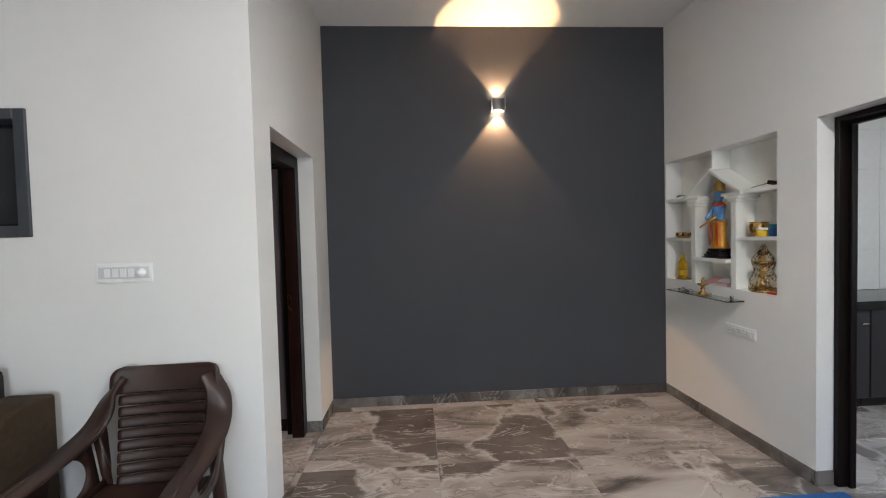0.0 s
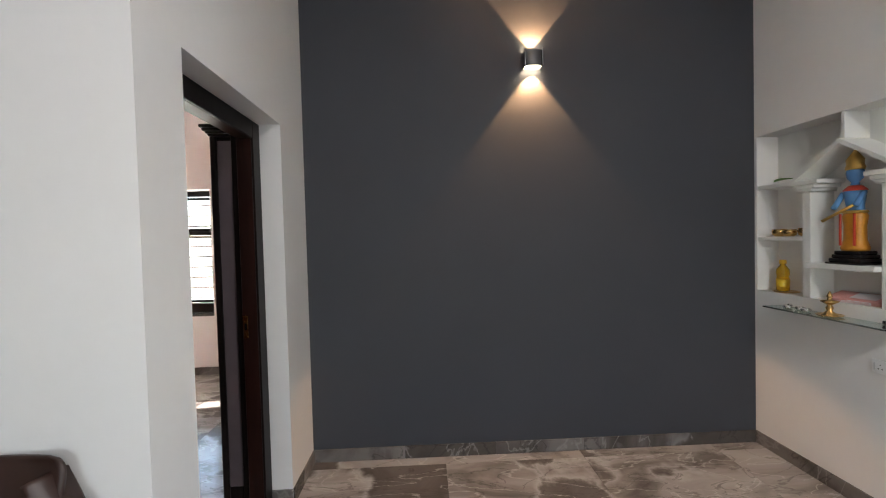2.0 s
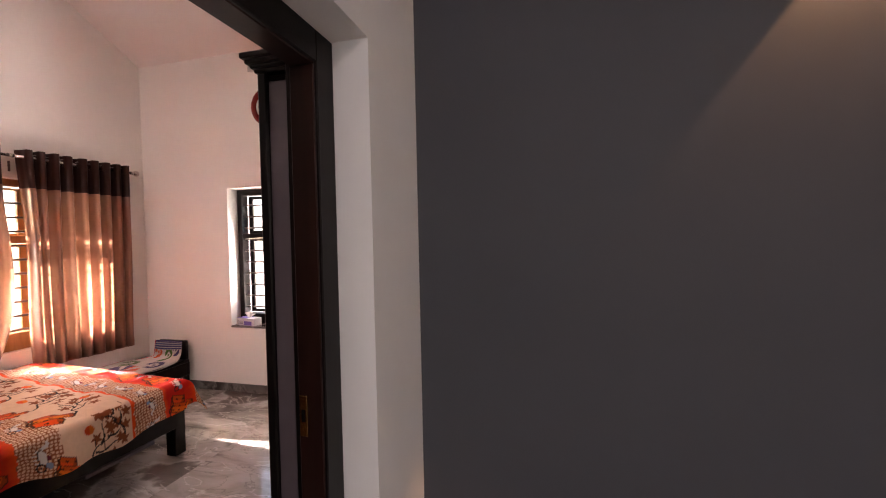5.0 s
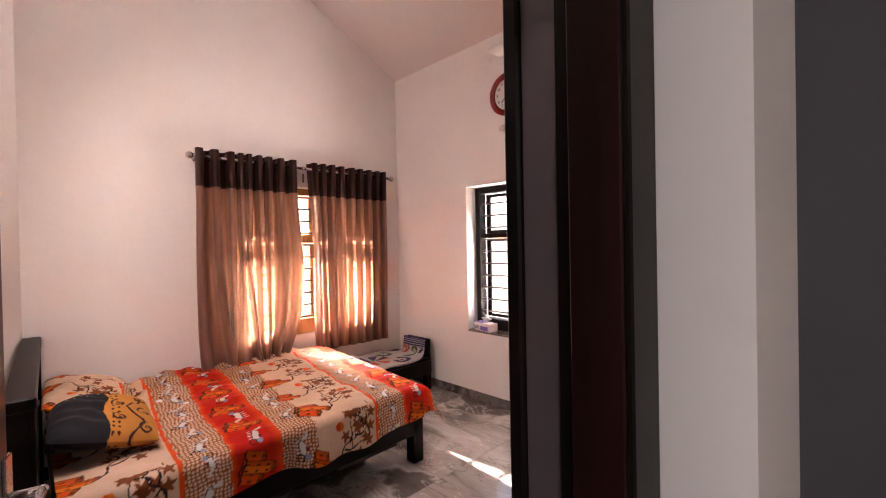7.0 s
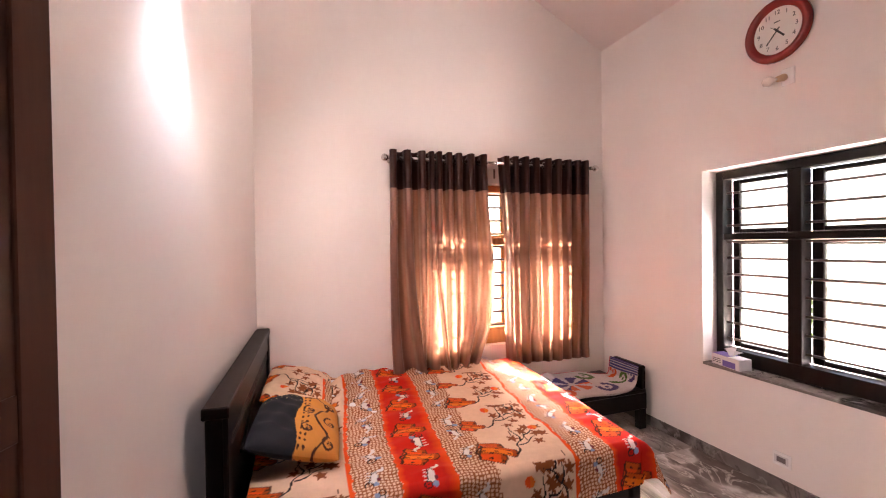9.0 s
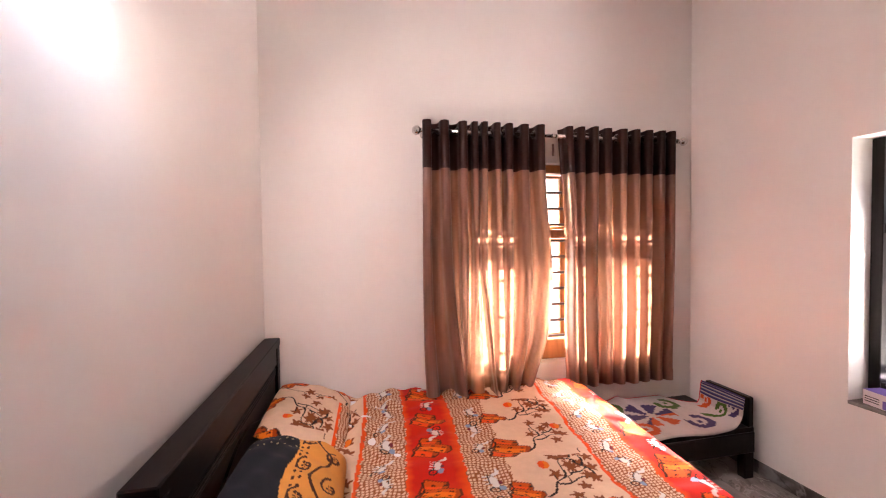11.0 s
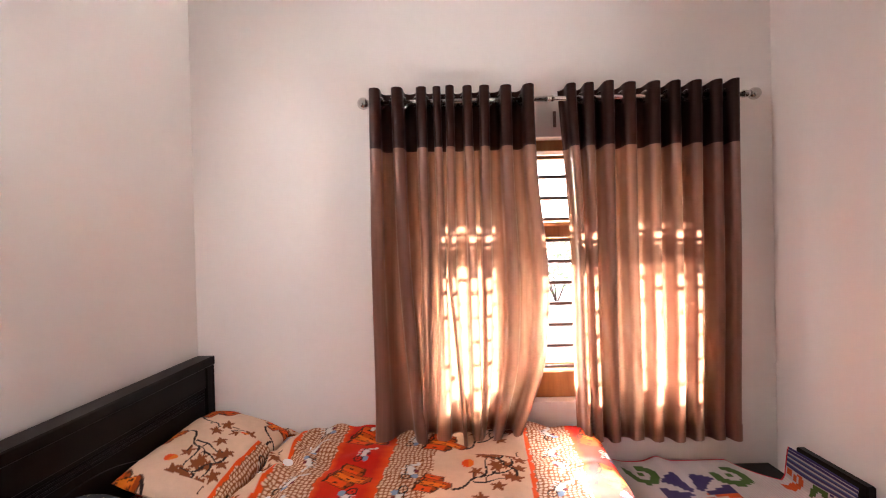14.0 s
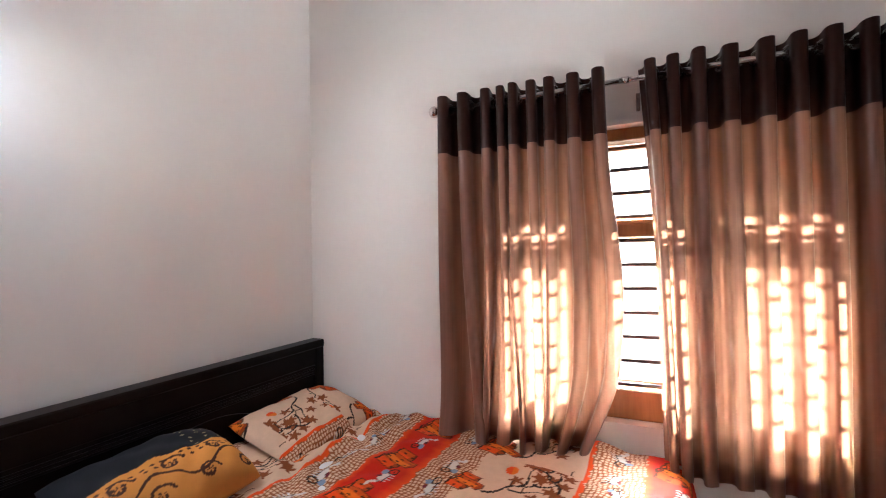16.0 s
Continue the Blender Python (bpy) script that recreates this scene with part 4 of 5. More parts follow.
pillow("pillow", "cream pillow in printed leaf cotton leaning on the headboard", Matrix.Translation((-3.36, -0.80, 0.602)) @ Euler((radians(-15), radians(1), radians(-3))).to_matrix().to_4x4(), 0.70, 0.46, 0.12, cream_case, 3)
pillow("pillow", "black and gold floral pillow beside the headboard", Matrix.Translation((-2.58, -0.81, 0.645)) @ Euler((radians(-15), radians(-2), radians(-3))).to_matrix().to_4x4(), 0.62, 0.44, 0.17, floral_case, 8)

# ---------------------------------------------------------------- bench with the folded mat
bench = thing("low_bench", "low dark wooden bench in the corner", "bench")
part("seat_board", box(-3.70, -3.13, 1.00, 1.93, 0.30, 0.33, 0.004), BED_WOOD, bench)
part("front_rail", box(-3.16, -3.125, 1.0, 1.93, 0.17, 0.30, 0.004), BED_WOOD, bench)
part("end_board", box(-3.47, -3.13, 1.885, 1.925, 0.33, 0.525, 0.006), BED_WOOD, bench)
for x in (-3.70, -3.19):
    for y in (1.0, 1.86):
        part("leg", box(x, x + 0.06, y, y + 0.07, 0.0, 0.30, 0.005), BED_WOOD, bench)


def mat_pattern(u, v):
    col = np.zeros(u.shape + (3,))
    col[:] = (0.52, 0.48, 0.47)
    uq, vq = np.round(u / 0.016) * 0.016, np.round(v / 0.010) * 0.010
    purple, green, orange = np.array((0.045, 0.030, 0.12)), np.array((0.05, 0.12, 0.02)), np.array((0.55, 0.09, 0.02))
    cu, cv = 0.30, 0.42
    a, r = np.arctan2(vq - cv, uq - cu), np.hypot(uq - cu, vq - cv)
    petal = np.abs(np.sin(3 * a))
    col[(r < 0.17) & (r > 0.03) & (petal > 0.55)] = purple
    col[(r < 0.17) & (r > 0.03) & (petal > 0.55) & (np.cos(a - 0.4) > 0.5)] = orange
    for (su, sv, c, rad) in ((0.17, 0.64, green, 0.085), (0.45, 0.66, purple, 0.085), (0.14, 0.22, green, 0.08), (0.47, 0.24, orange, 0.08), (0.33, 0.84, green, 0.08), (0.10, 0.88, orange, 0.07), (0.48, 0.90, purple, 0.07)):
        rr, th = np.hypot(uq - su, vq - sv), np.arctan2(vq - sv, uq - su)
        col[(np.abs(rr - rad * 0.8) < 0.022) & (th > -2.0)] = c
        col[rr < 0.018] = c
    stripe = v > 0.905
    bands = np.mod(v, 0.022)
    col[stripe] = purple
    col[stripe & (bands < 0.007)] = (0.45, 0.42, 0.42)
    col[stripe & (bands > 0.015)] = np.array((0.05, 0.08, 0.20))
    ribs = 0.86 + 0.14 * (np.mod(v, 0.010) < 0.006)
    col = col * ribs[..., None]
    col[(u < 0.012)] = (0.55, 0.03, 0.05)
    return col


def bench_mat():
    th = thing("woven_mat", "white woven plastic mat with purple, green and orange motifs", "mat")
    uu, vv = np.linspace(0, 0.60, 170), np.linspace(0, 0.985, 300)
    U, V = np.meshgrid(uu, vv)
    X = -3.71 + U
    Y = 0.98 + np.clip(V, 0, 0.80)
    Z = 0.348 + 0 * V
    rise = np.clip(V - 0.74, 0, None)
    bend = np.clip(rise / 0.14, 0, 1)
    Y = 0.98 + np.minimum(V, 0.74) + 0.10 * np.sin(bend * math.pi / 2) + np.clip(rise - 0.14, 0, None) * 0.12
    Z = Z + 0.09 * (1 - np.cos(bend * math.pi / 2)) + np.clip(rise - 0.14, 0, None) * 0.95
    Z = Z + 0.035 * np.exp(-((V - 0.08) / 0.07) ** 2) * np.exp(-((U - 0.12) / 0.2) ** 2) + 0.030 * np.exp(-((V - 0.36) / 0.05) ** 2) * np.exp(-((U - 0.06) / 0.12) ** 2)
    Z = Z + 0.008 * np.sin(13 * V) * np.sin(8 * U)
    narrow = np.clip((V - 0.72) / 0.1, 0, 1)
    X = X + narrow * (0.26 * (1 - U / 0.60))
    xyz = np.stack([X, Y, Z], -1)
    grid_mesh("woven_sheet", xyz, MAT_WEAVE, th, mat_pattern(U, V), "weave")
    under = xyz.copy()
    under[..., 2] -= 0.012
    under[..., 1] -= 0.004 * narrow
    # lower layer: same weave a tenth darker, shade put into the colour
    grid_mesh("under_fold", under, MAT_WEAVE, th, mat_pattern(U, V) * 0.9, "weave")


bench_mat()

# ---------------------------------------------------------------- bedroom fixtures


def lettering(text, size, m, material, parent, name="numeral"):
    cu = bpy.data.curves.new("letters", "FONT")
    cu.body, cu.size, cu.extrude, cu.align_x, cu.align_y = text, size, 0.0006, "CENTER", "CENTER"
    tmp = bpy.data.objects.new("letters", cu)
    scene.collection.objects.link(tmp)
    bpy.context.view_layer.update()
    me = bpy.data.meshes.new_from_object(tmp.evaluated_get(bpy.context.evaluated_depsgraph_get()))
    bpy.data.objects.remove(tmp)
    bpy.data.curves.remove(cu)
    me.transform(m)
    me.materials.clear()
    me.materials.append(material)
    ob = new(name, me)
    ob.parent = parent
    return ob


clock = thing("wall_clock", "round wall clock with a thick glossy red rim and white face", "clock", at=Matrix.Translation((-2.143, NY - 0.002, 2.830)) @ Matrix.Rotation(radians(90), 4, "X"))
R = 0.191
part("rim", lathe([(R - 0.055, 0.006), (R - 0.012, 0.0), (R, 0.010), (R - 0.002, 0.028), (R - 0.014, 0.042), (R - 0.030, 0.044), (R - 0.038, 0.036), (R - 0.044, 0.034), (R - 0.052, 0.024), (R - 0.055, 0.018)], None, 56, None, False), CLOCK_RED, clock, "glossy red plastic rim", True)
dial = part("dial", rod((0, 0, 0.008), (0, 0, 0.017), R - 0.053, None, 48), CLOCK_FACE, clock, "white paper dial")
for h in range(1, 13):
    a = radians(90 - 30 * h)
    lettering(str(h), 0.036, Matrix.Translation((0.108 * math.cos(a), 0.108 * math.sin(a), 0.018)), INK, dial)
part("brand_bar", box(-0.018, 0.018, 0.050, 0.056, 0.0175, 0.0185), INK, dial)
for ang, L, w in ((radians(90 - 30 * 4.62), 0.062, 0.0055), (radians(90 - 6 * 37), 0.092, 0.004), (radians(90 - 6 * 52), 0.05, 0.0015)):
    part("clock_hand", box(-0.022, L, -w, w, 0.019, 0.0205, 0.0, None, Matrix.Rotation(ang, 4, "Z")), INK, clock)
part("hub", rod((0, 0, 0.018), (0, 0, 0.024), 0.007), INK, clock)

bulb = thing("bulb_holder", "beige wall bulb holder with a small clear bulb", "light bulb")
part("back_plate", box(-2.128, -2.053, NY - 0.012, NY - 0.0005, 2.485, 2.585, 0.004), PLASTIC, bulb)
part("socket", lathe([(0.020, 0), (0.022, 0.012), (0.018, 0.04), (0.016, 0.05)], None, 18, Matrix.Translation((-2.103, NY - 0.012, 2.535)) @ Euler((radians(105), 0, radians(-25))).to_matrix().to_4x4()), BEIGE, bulb, "beige bakelite socket", True)
b = part("bulb", lathe([(0.008, 0), (0.012, 0.012), (0.026, 0.035), (0.029, 0.052), (0.022, 0.072), (0.004, 0.082)], None, 18, Matrix.Translation((-2.123, NY - 0.058, 2.523)) @ Euler((radians(105), 0, radians(-25))).to_matrix().to_4x4()), BULB, bulb, "clear glass bulb", True)


def switch_plate(name, label, category, m, w, h, cells, knob=False):
    th = thing(name, label, category, at=m)
    part("plate", box(-w / 2, w / 2, -0.011, -0.0005, -h / 2, h / 2, 0.004, None, None, 2), PLASTIC, th)
    # grey stands in for the shade round the switches of the white plate
    part("shade_frame", box(-w / 2 + 0.012, w / 2 - 0.012, -0.0135, -0.0105, -h / 2 + 0.018, h / 2 - 0.018, 0.0012), PLATE_SHADE, th)
    for x0, x1, what in cells:
        if what == "switch":
            part("switch", box(x0, x1, -0.0175, -0.013, -0.020, 0.020, 0.0018, None, Matrix.Rotation(radians(3), 4, "X")), PLASTIC, th)
        elif what == "socket":
            s = part("socket_face", box(x0, x1, -0.0145, -0.013, -0.022, 0.022, 0.001), PLASTIC, th)
            cx = (x0 + x1) / 2
            for dx, dz in ((0, 0.011), (-0.009, -0.008), (0.009, -0.008)):
                part("socket_hole", rod((cx + dx, -0.0150, dz), (cx + dx, -0.0140, dz), 0.0032, None, 12), INK, s)
        elif what == "knob":
            part("dimmer_knob", lathe([(0.021, 0), (0.021, 0.008), (0.015, 0.012), (0.013, 0.024), (0.004, 0.026)], None, 22, Matrix.Translation(((x0 + x1) / 2, -0.013, 0)) @ Matrix.Rotation(radians(90), 4, "X")), PLASTIC, th, "round dimmer knob", True)
        elif what == "hole":
            part("data_socket", box(x0, x1, -0.0142, -0.0130, -0.016, 0.016, 0.0006), LILAC, th, "grey socket insert")
    return th


switch_plate("socket_plate", "white wall socket plate near the skirting", "socket", Matrix.Translation((-2.135, NY, 0.205)), 0.105, 0.085, [(-0.026, 0.026, "hole")])
switch_plate("switch_plate", "white switch plate with four switches and a dimmer", "switch", Matrix.Translation((-0.620, -1.6, 1.350)), 0.258, 0.092,
             [(-0.088 + 0.036 * i, -0.060 + 0.036 * i, "switch") for i in range(4)] + [(0.060, 0.105, "knob")])
switch_plate("socket_plate", "white plate with two sockets and switches below the niche", "socket", Matrix.Translation((HX, -0.897, 0.762)) @ Matrix.Rotation(radians(-90), 4, "Z"), 0.272, 0.072,
             [(-0.115, -0.065, "socket"), (-0.052, -0.024, "switch"), (0.012, 0.062, "socket"), (0.075, 0.103, "switch")])

# spot that washes the wall above the headboard
wash = thing("wall_spot", "small white wall spot lamp shining down the wall", "lamp")
sy = -1.202
part("base", rod((-2.10, sy, 2.56), (-2.10, sy + 0.025, 2.56), 0.04, None, 24), PLASTIC, wash)
part("arm", rod((-2.10, sy + 0.02, 2.56), (-2.10, sy + 0.09, 2.56), 0.010), PLASTIC, wash)
part("shade", lathe([(0.030, 0.02), (0.036, 0.0), (0.036, -0.05), (0.034, -0.05), (0.034, -0.004)], None, 24, Matrix.Translation((-2.10, sy + 0.10, 2.56))), PLASTIC, wash, "", True)
part("lens", rod((-2.10, sy + 0.10, 2.512), (-2.10, sy + 0.10, 2.518), 0.032, None, 24), SPOT_GLOW, wash, "bright lamp lens")

tissue = thing("tissue_box", "white and purple tissue box on the window sill", "tissue box", at=Matrix.Translation((-2.50, NY + 0.055, WIN_N[2] + 0.0205)) @ Matrix.Rotation(radians(-9), 4, "Z"))
part("carton", box(-0.115, 0.115, -0.05, 0.05, 0.0, 0.075, 0.002), CARD, tissue)
part("print_panel", box(-0.02, 0.085, -0.0512, -0.0498, 0.004, 0.045), PURPLE, tissue, "purple printed panel")
part("print_panel", box(-0.115, 0.02, -0.05, 0.05, 0.0745, 0.0757), PURPLE, tissue)
for i in range(3):
    part("print_line", box(-0.105, -0.035, -0.0511, -0.0499, 0.018 + 0.012 * i, 0.022 + 0.012 * i), INK, tissue)
A, B = np.meshgrid(np.linspace(-1, 1, 24), np.linspace(0, 1, 20))
grid_mesh("tissue", np.stack([0.055 * A * (0.45 + 0.6 * B) + 0.02 * B, 0.022 * np.sin(5 * A + 2 * B) * (0.4 + B), 0.075 + 0.06 * B * (1 - 0.35 * A ** 2)], -1), TISSUE, tissue)

# ---------------------------------------------------------------- hall: wall lamp
lampth = thing("wall_lamp", "grey up-and-down wall lamp with warm light", "lamp")
cx, z0, z1 = 1.498, 2.548, 2.652
bm = bmesh.new()
outer, inner = [], []
for i in range(25):
    a = math.pi * i / 24
    x, y = 0.058 * math.cos(a), -0.035 - 0.050 * abs(math.sin(a)) ** 0.6
    outer.append((cx + x, y))
    inner.append((cx + x * 0.93, y + 0.004))
prof = [(cx + 0.058, -0.004)] + outer + [(cx - 0.058, -0.004), (cx - 0.054, -0.004)] + inner[::-1] + [(cx + 0.054, -0.004)]
lo = [bm.verts.new((x, y, z0)) for x, y in prof]
hi = [bm.verts.new((x, y, z1)) for x, y in prof]
for i in range(len(prof)):
    k = (i + 1) % len(prof)
    bm.faces.new((lo[i], lo[k], hi[k], hi[i]))
n = len(prof)
for i in range(len(outer) + 1):
    for row in (lo, hi):
        bm.faces.new((row[i], row[i + 1], row[n - 2 - i], row[n - 1 - i]))
part("housing", bm, LAMP_BODY, lampth, "grey metal housing")
part("back_plate", box(cx - 0.053, cx + 0.053, -0.004, -0.0005, z0 + 0.004, z1 - 0.004), LAMP_BODY, lampth)
for z in (z0 + 0.018, z1 - 0.024):
    part("lens", box(cx - 0.048, cx + 0.048, -0.070, -0.008, z, z + 0.006, 0.001), LAMP_GLOW, lampth, "glowing warm lens")
for x in (cx - 0.0565, cx + 0.0565):
    part("side_trim", box(x - 0.003, x + 0.003, -0.0905, -0.003, z0 - 0.002, z1 + 0.002, 0.001), STEEL, lampth)

# ---------------------------------------------------------------- hall: niche shelves
shelf = thing("niche_shelves", "white built-in shelves with a small pediment in a wall niche", "shelves", kind="structure")
n0, n1 = HX + 0.003, HX + 0.1495


def slab(nm, y0, y1, za, zb, front=None, bevel=0.003):
    return part(nm, box(front if front is not None else n0, n1, y0, y1, za, zb, bevel), NICHE_WHITE, shelf)


for y in (-0.413, -0.851):
    slab("divider", y, y + 0.055, NICHE[2] + 0.001, 1.725)
slab("divider", -0.613, -0.592, 1.935, NICHE[3] - 0.001)
slab("shelf_board", -0.357, -0.021, 1.722, 1.750)
slab("shelf_board", -1.191, -0.852, 1.722, 1.750)
slab("shelf_board", -0.357, -0.021, 1.385, 1.410)
slab("shelf_board", -1.191, -0.852, 1.398, 1.424)
slab("shelf_board", -0.795, -0.414, 1.232, 1.260, HX - 0.035)
for s in (1, -1):
    for i, (o, za, zb) in enumerate(((0.02, 1.672, 1.692), (0.04, 1.692, 1.714), (0.065, 1.714, 1.738))):
        yc = -0.604 + s * 0.219
        slab("capital_step", yc - 0.0275 - o, yc + 0.0275 + o, za, zb, HX - 0.01 - 0.006 * i, 0.002)
    bm = bmesh.new()
    tip, foot = (-0.604, 1.935), (-0.604 + s * 0.315, 1.740)
    pts = [tip, foot, (foot[0] - s * 0.005, foot[1] - 0.004), (foot[0] - s * 0.036, foot[1] - 0.002), (-0.604, 1.911)]
    a = [bm.verts.new((HX - 0.022, y, z)) for y, z in pts]
    b = [bm.verts.new((n1, y, z)) for y, z in pts]
    bm.faces.new(a)
    bm.faces.new(b)
    for i in range(len(pts)):
        k = (i + 1) % len(pts)
        bm.faces.new((a[i], a[k], b[k], b[i]))
    part("pediment_slope", bm, NICHE_WHITE, shelf)

# figure on its black plinth: one mesh
bm = bmesh.new()
SX, SY, SZ = HX + 0.050, -0.625, 1.2605


def stat(made, index):
    for f in made.faces:
        f.material_index = index
    merged(bm, made)


for w, d, za, zb in ((0.20, 0.15, 0, 0.010), (0.175, 0.13, 0.010, 0.032), (0.155, 0.115, 0.032, 0.052), (0.14, 0.10, 0.052, 0.072)):
    stat(box(SX - d / 2, SX + d / 2, SY - w / 2, SY + w / 2, SZ + za, SZ + zb, 0.004), 0)
robe = Matrix.Translation((SX, SY, SZ + 0.072)) @ Matrix.Diagonal((0.8, 1, 1, 1))
stat(lathe([(0.062, 0), (0.066, 0.015), (0.052, 0.06), (0.050, 0.13), (0.058, 0.185), (0.044, 0.215)], None, 22, robe), 1)
stat(lathe([(0.046, 0.205), (0.040, 0.235), (0.048, 0.285), (0.052, 0.325), (0.022, 0.35), (0.018, 0.365), (0.036, 0.385), (0.042, 0.415), (0.034, 0.445)], None, 20, robe), 2)
stat(lathe([(0.043, 0.430), (0.047, 0.440), (0.040, 0.46), (0.042, 0.485), (0.020, 0.515), (0.006, 0.535)], None, 18, robe), 3)
stat(lathe([(0.055, 0.20), (0.060, 0.207), (0.055, 0.215)], None, 20, robe), 3)
stat(lathe([(0.053, 0.318), (0.056, 0.323), (0.030, 0.348)], None, 20, robe), 4)
stat(rod((SX - 0.01, SY + 0.055, SZ + 0.38), (SX - 0.07, SY + 0.05, SZ + 0.30), 0.014, None, 10), 2)
stat(rod((SX - 0.01, SY - 0.055, SZ + 0.38), (SX - 0.06, SY - 0.06, SZ + 0.31), 0.014, None, 10), 2)
stat(rod((SX - 0.06, SY - 0.05, SZ + 0.315), (SX - 0.085, SY + 0.10, SZ + 0.235), 0.008, None, 10), 3)
for y in (0.035, -0.04):
    stat(box(SX - 0.052, SX - 0.044, SY + y - 0.006, SY + y + 0.006, SZ + 0.10, SZ + 0.27, 0.002), 4)
ob = part("figurine", bm, [BLACK_LACQ, CLOTH_YELLOW, SKIN_BLUE, GOLD, RED], None, "", True)
tagged(ob, "painted figurine in yellow robe on a black plinth", "figurine")


def bowl(name, label, category, at, r, h, mat, group=""):
    th = thing(name, label, category, group, Matrix.Translation(at))
    part("bowl_body", lathe([(r * 0.55, 0), (r * 0.9, h * 0.25), (r, h * 0.7), (r * 0.92, h), (r * 0.86, h), (r * 0.92, h * 0.68), (r * 0.5, h * 0.12)], None, 22), mat, th, "", True)
    part("bowl_rim", ring((0, 0, h), r * 0.9, r * 0.05, None, None, 22, 6), mat, th, "", True)
    return th


bowl("brass_bowl", "small brass bowl on the shelf", "bowl", (HX + 0.07, -0.12, 1.411), 0.042, 0.045, BRASS, "brass bowls")
bowl("brass_bowl", "small dark brass bowl on the shelf", "bowl", (HX + 0.06, -0.21, 1.411), 0.038, 0.042, BRASS, "brass bowls")
bowl("brass_bowl", "small brass bowl on the shelf", "bowl", (HX + 0.08, -0.30, 1.411), 0.040, 0.05, BRASS, "brass bowls")
bowl("brass_pot", "round polished brass pot on the shelf", "pot", (HX + 0.085, -0.95, 1.425), 0.060, 0.095, BRASS)


def jar(name, label, at, r, h, body, lid):
    th = thing(name, label, "jar", "", Matrix.Translation(at))
    part("jar_body", lathe([(r * 0.9, 0), (r, 0.004), (r, h * 0.72), (r * 0.85, h * 0.78)], None, 20), body, th, "", True)
    part("lid", lathe([(r * 0.95, h * 0.76), (r * 0.98, h * 0.78), (r * 0.98, h), (r * 0.9, h + 0.003)], None, 20), lid, th, "", True)


jar("jar", "small yellow jar with a pale lid", (HX + 0.035, -1.035, 1.425), 0.034, 0.055, YELLOW, CARD)
jar("jar", "small blue jar with a teal lid", (HX + 0.07, -1.10, 1.425), 0.033, 0.075, BLUE, TEAL)
jar("jar", "small dark glass jar", (HX + 0.09, -1.155, 1.425), 0.026, 0.11, BRASS, BLACK_LACQ)

bottle = thing("oil_bottle", "clear bottle of yellow oil with a yellow cap", "bottle", "", Matrix.Translation((HX + 0.070, -0.145, 1.059)) @ Matrix.Diagonal((0.78, 0.78, 0.92, 1)))
part("bottle_body", lathe([(0.040, 0), (0.046, 0.006), (0.046, 0.085), (0.040, 0.10), (0.046, 0.115), (0.045, 0.15), (0.020, 0.18), (0.018, 0.19)], None, 22), OIL, bottle, "", True)
part("cap", lathe([(0.024, 0.188), (0.025, 0.19), (0.025, 0.215), (0.022, 0.218)], None, 20), YELLOW, bottle, "yellow screw cap")
part("bottle_label", lathe([(0.0466, 0.03), (0.0472, 0.031), (0.0472, 0.08), (0.0466, 0.081)], None, 22), YELLOW, bottle, "yellow paper label")
tray = thing("brass_tray", "small green and brass tray under the bottle", "tray", "", Matrix.Translation((HX + 0.075, -0.165, 1.0505)) @ Matrix.Scale(0.7, 4))
part("tray_plate", lathe([(0.085, 0), (0.10, 0.006), (0.102, 0.011), (0.096, 0.011), (0.08, 0.005)], None, 28), BRASS, tray, "", True)

lamp2 = thing("brass_oil_lamp", "tall brass oil lamp wrapped in clear plastic film", "oil lamp", "", Matrix.Translation((HX + 0.068, -1.01, 1.0505)) @ Matrix.Diagonal((0.8, 0.95, 0.95, 1)))
part("lamp_stem", lathe([(0.082, 0), (0.086, 0.012), (0.060, 0.035), (0.030, 0.05), (0.018, 0.08), (0.026, 0.10), (0.016, 0.13), (0.028, 0.16), (0.016, 0.185), (0.062, 0.205), (0.066, 0.215), (0.020, 0.222), (0.014, 0.25), (0.022, 0.265), (0.008, 0.29), (0.003, 0.33)], None, 28), BRASS, lamp2, "polished brass stem and dish", True)
A, B = np.meshgrid(np.linspace(0, 2 * np.pi, 60), np.linspace(0, 1, 40))
rad = np.interp(B, [0, 0.06, 0.22, 0.45, 0.58, 0.70, 0.86, 1.0], [0.086, 0.092, 0.090, 0.058, 0.072, 0.070, 0.030, 0.008])
rad = rad * (1 + 0.05 * np.sin(9 * A + 8 * B) + 0.04 * np.sin(17 * A - 11 * B))
film_ob = grid_mesh("plastic_wrap", np.stack([rad * np.cos(A), rad * np.sin(A), 0.002 + 0.34 * B], -1), FILM, lamp2, label="crinkled clear plastic wrap")
film_ob.visible_shadow = False
tagged(part("red_packet", box(HX + 0.02, HX + 0.06, -1.155, -1.09, 1.0505, 1.066, 0.004), RED), "small red packet on the niche floor", "packet")
packet = thing("paper_packet", "pink and white printed paper packet lying in the niche", "packet", "", Matrix.Translation((HX + 0.075, -0.62, 1.076)) @ Euler((0, radians(-18), radians(3))).to_matrix().to_4x4())
part("packet_body", box(-0.05, 0.05, -0.14, 0.13, -0.013, 0.013, 0.004), PINK, packet)
for i in range(3):
    part("print_line", box(-0.0512, -0.0495, -0.10, 0.08 - 0.03 * i, -0.008 + 0.006 * i, -0.005 + 0.006 * i), CARD, packet)
part("packet_label", box(-0.03, 0.04, -0.11, 0.02, 0.0125, 0.0142), CARD, packet)
A, B = np.meshgrid(np.linspace(-1, 1, 9), np.linspace(0, 1, 24))
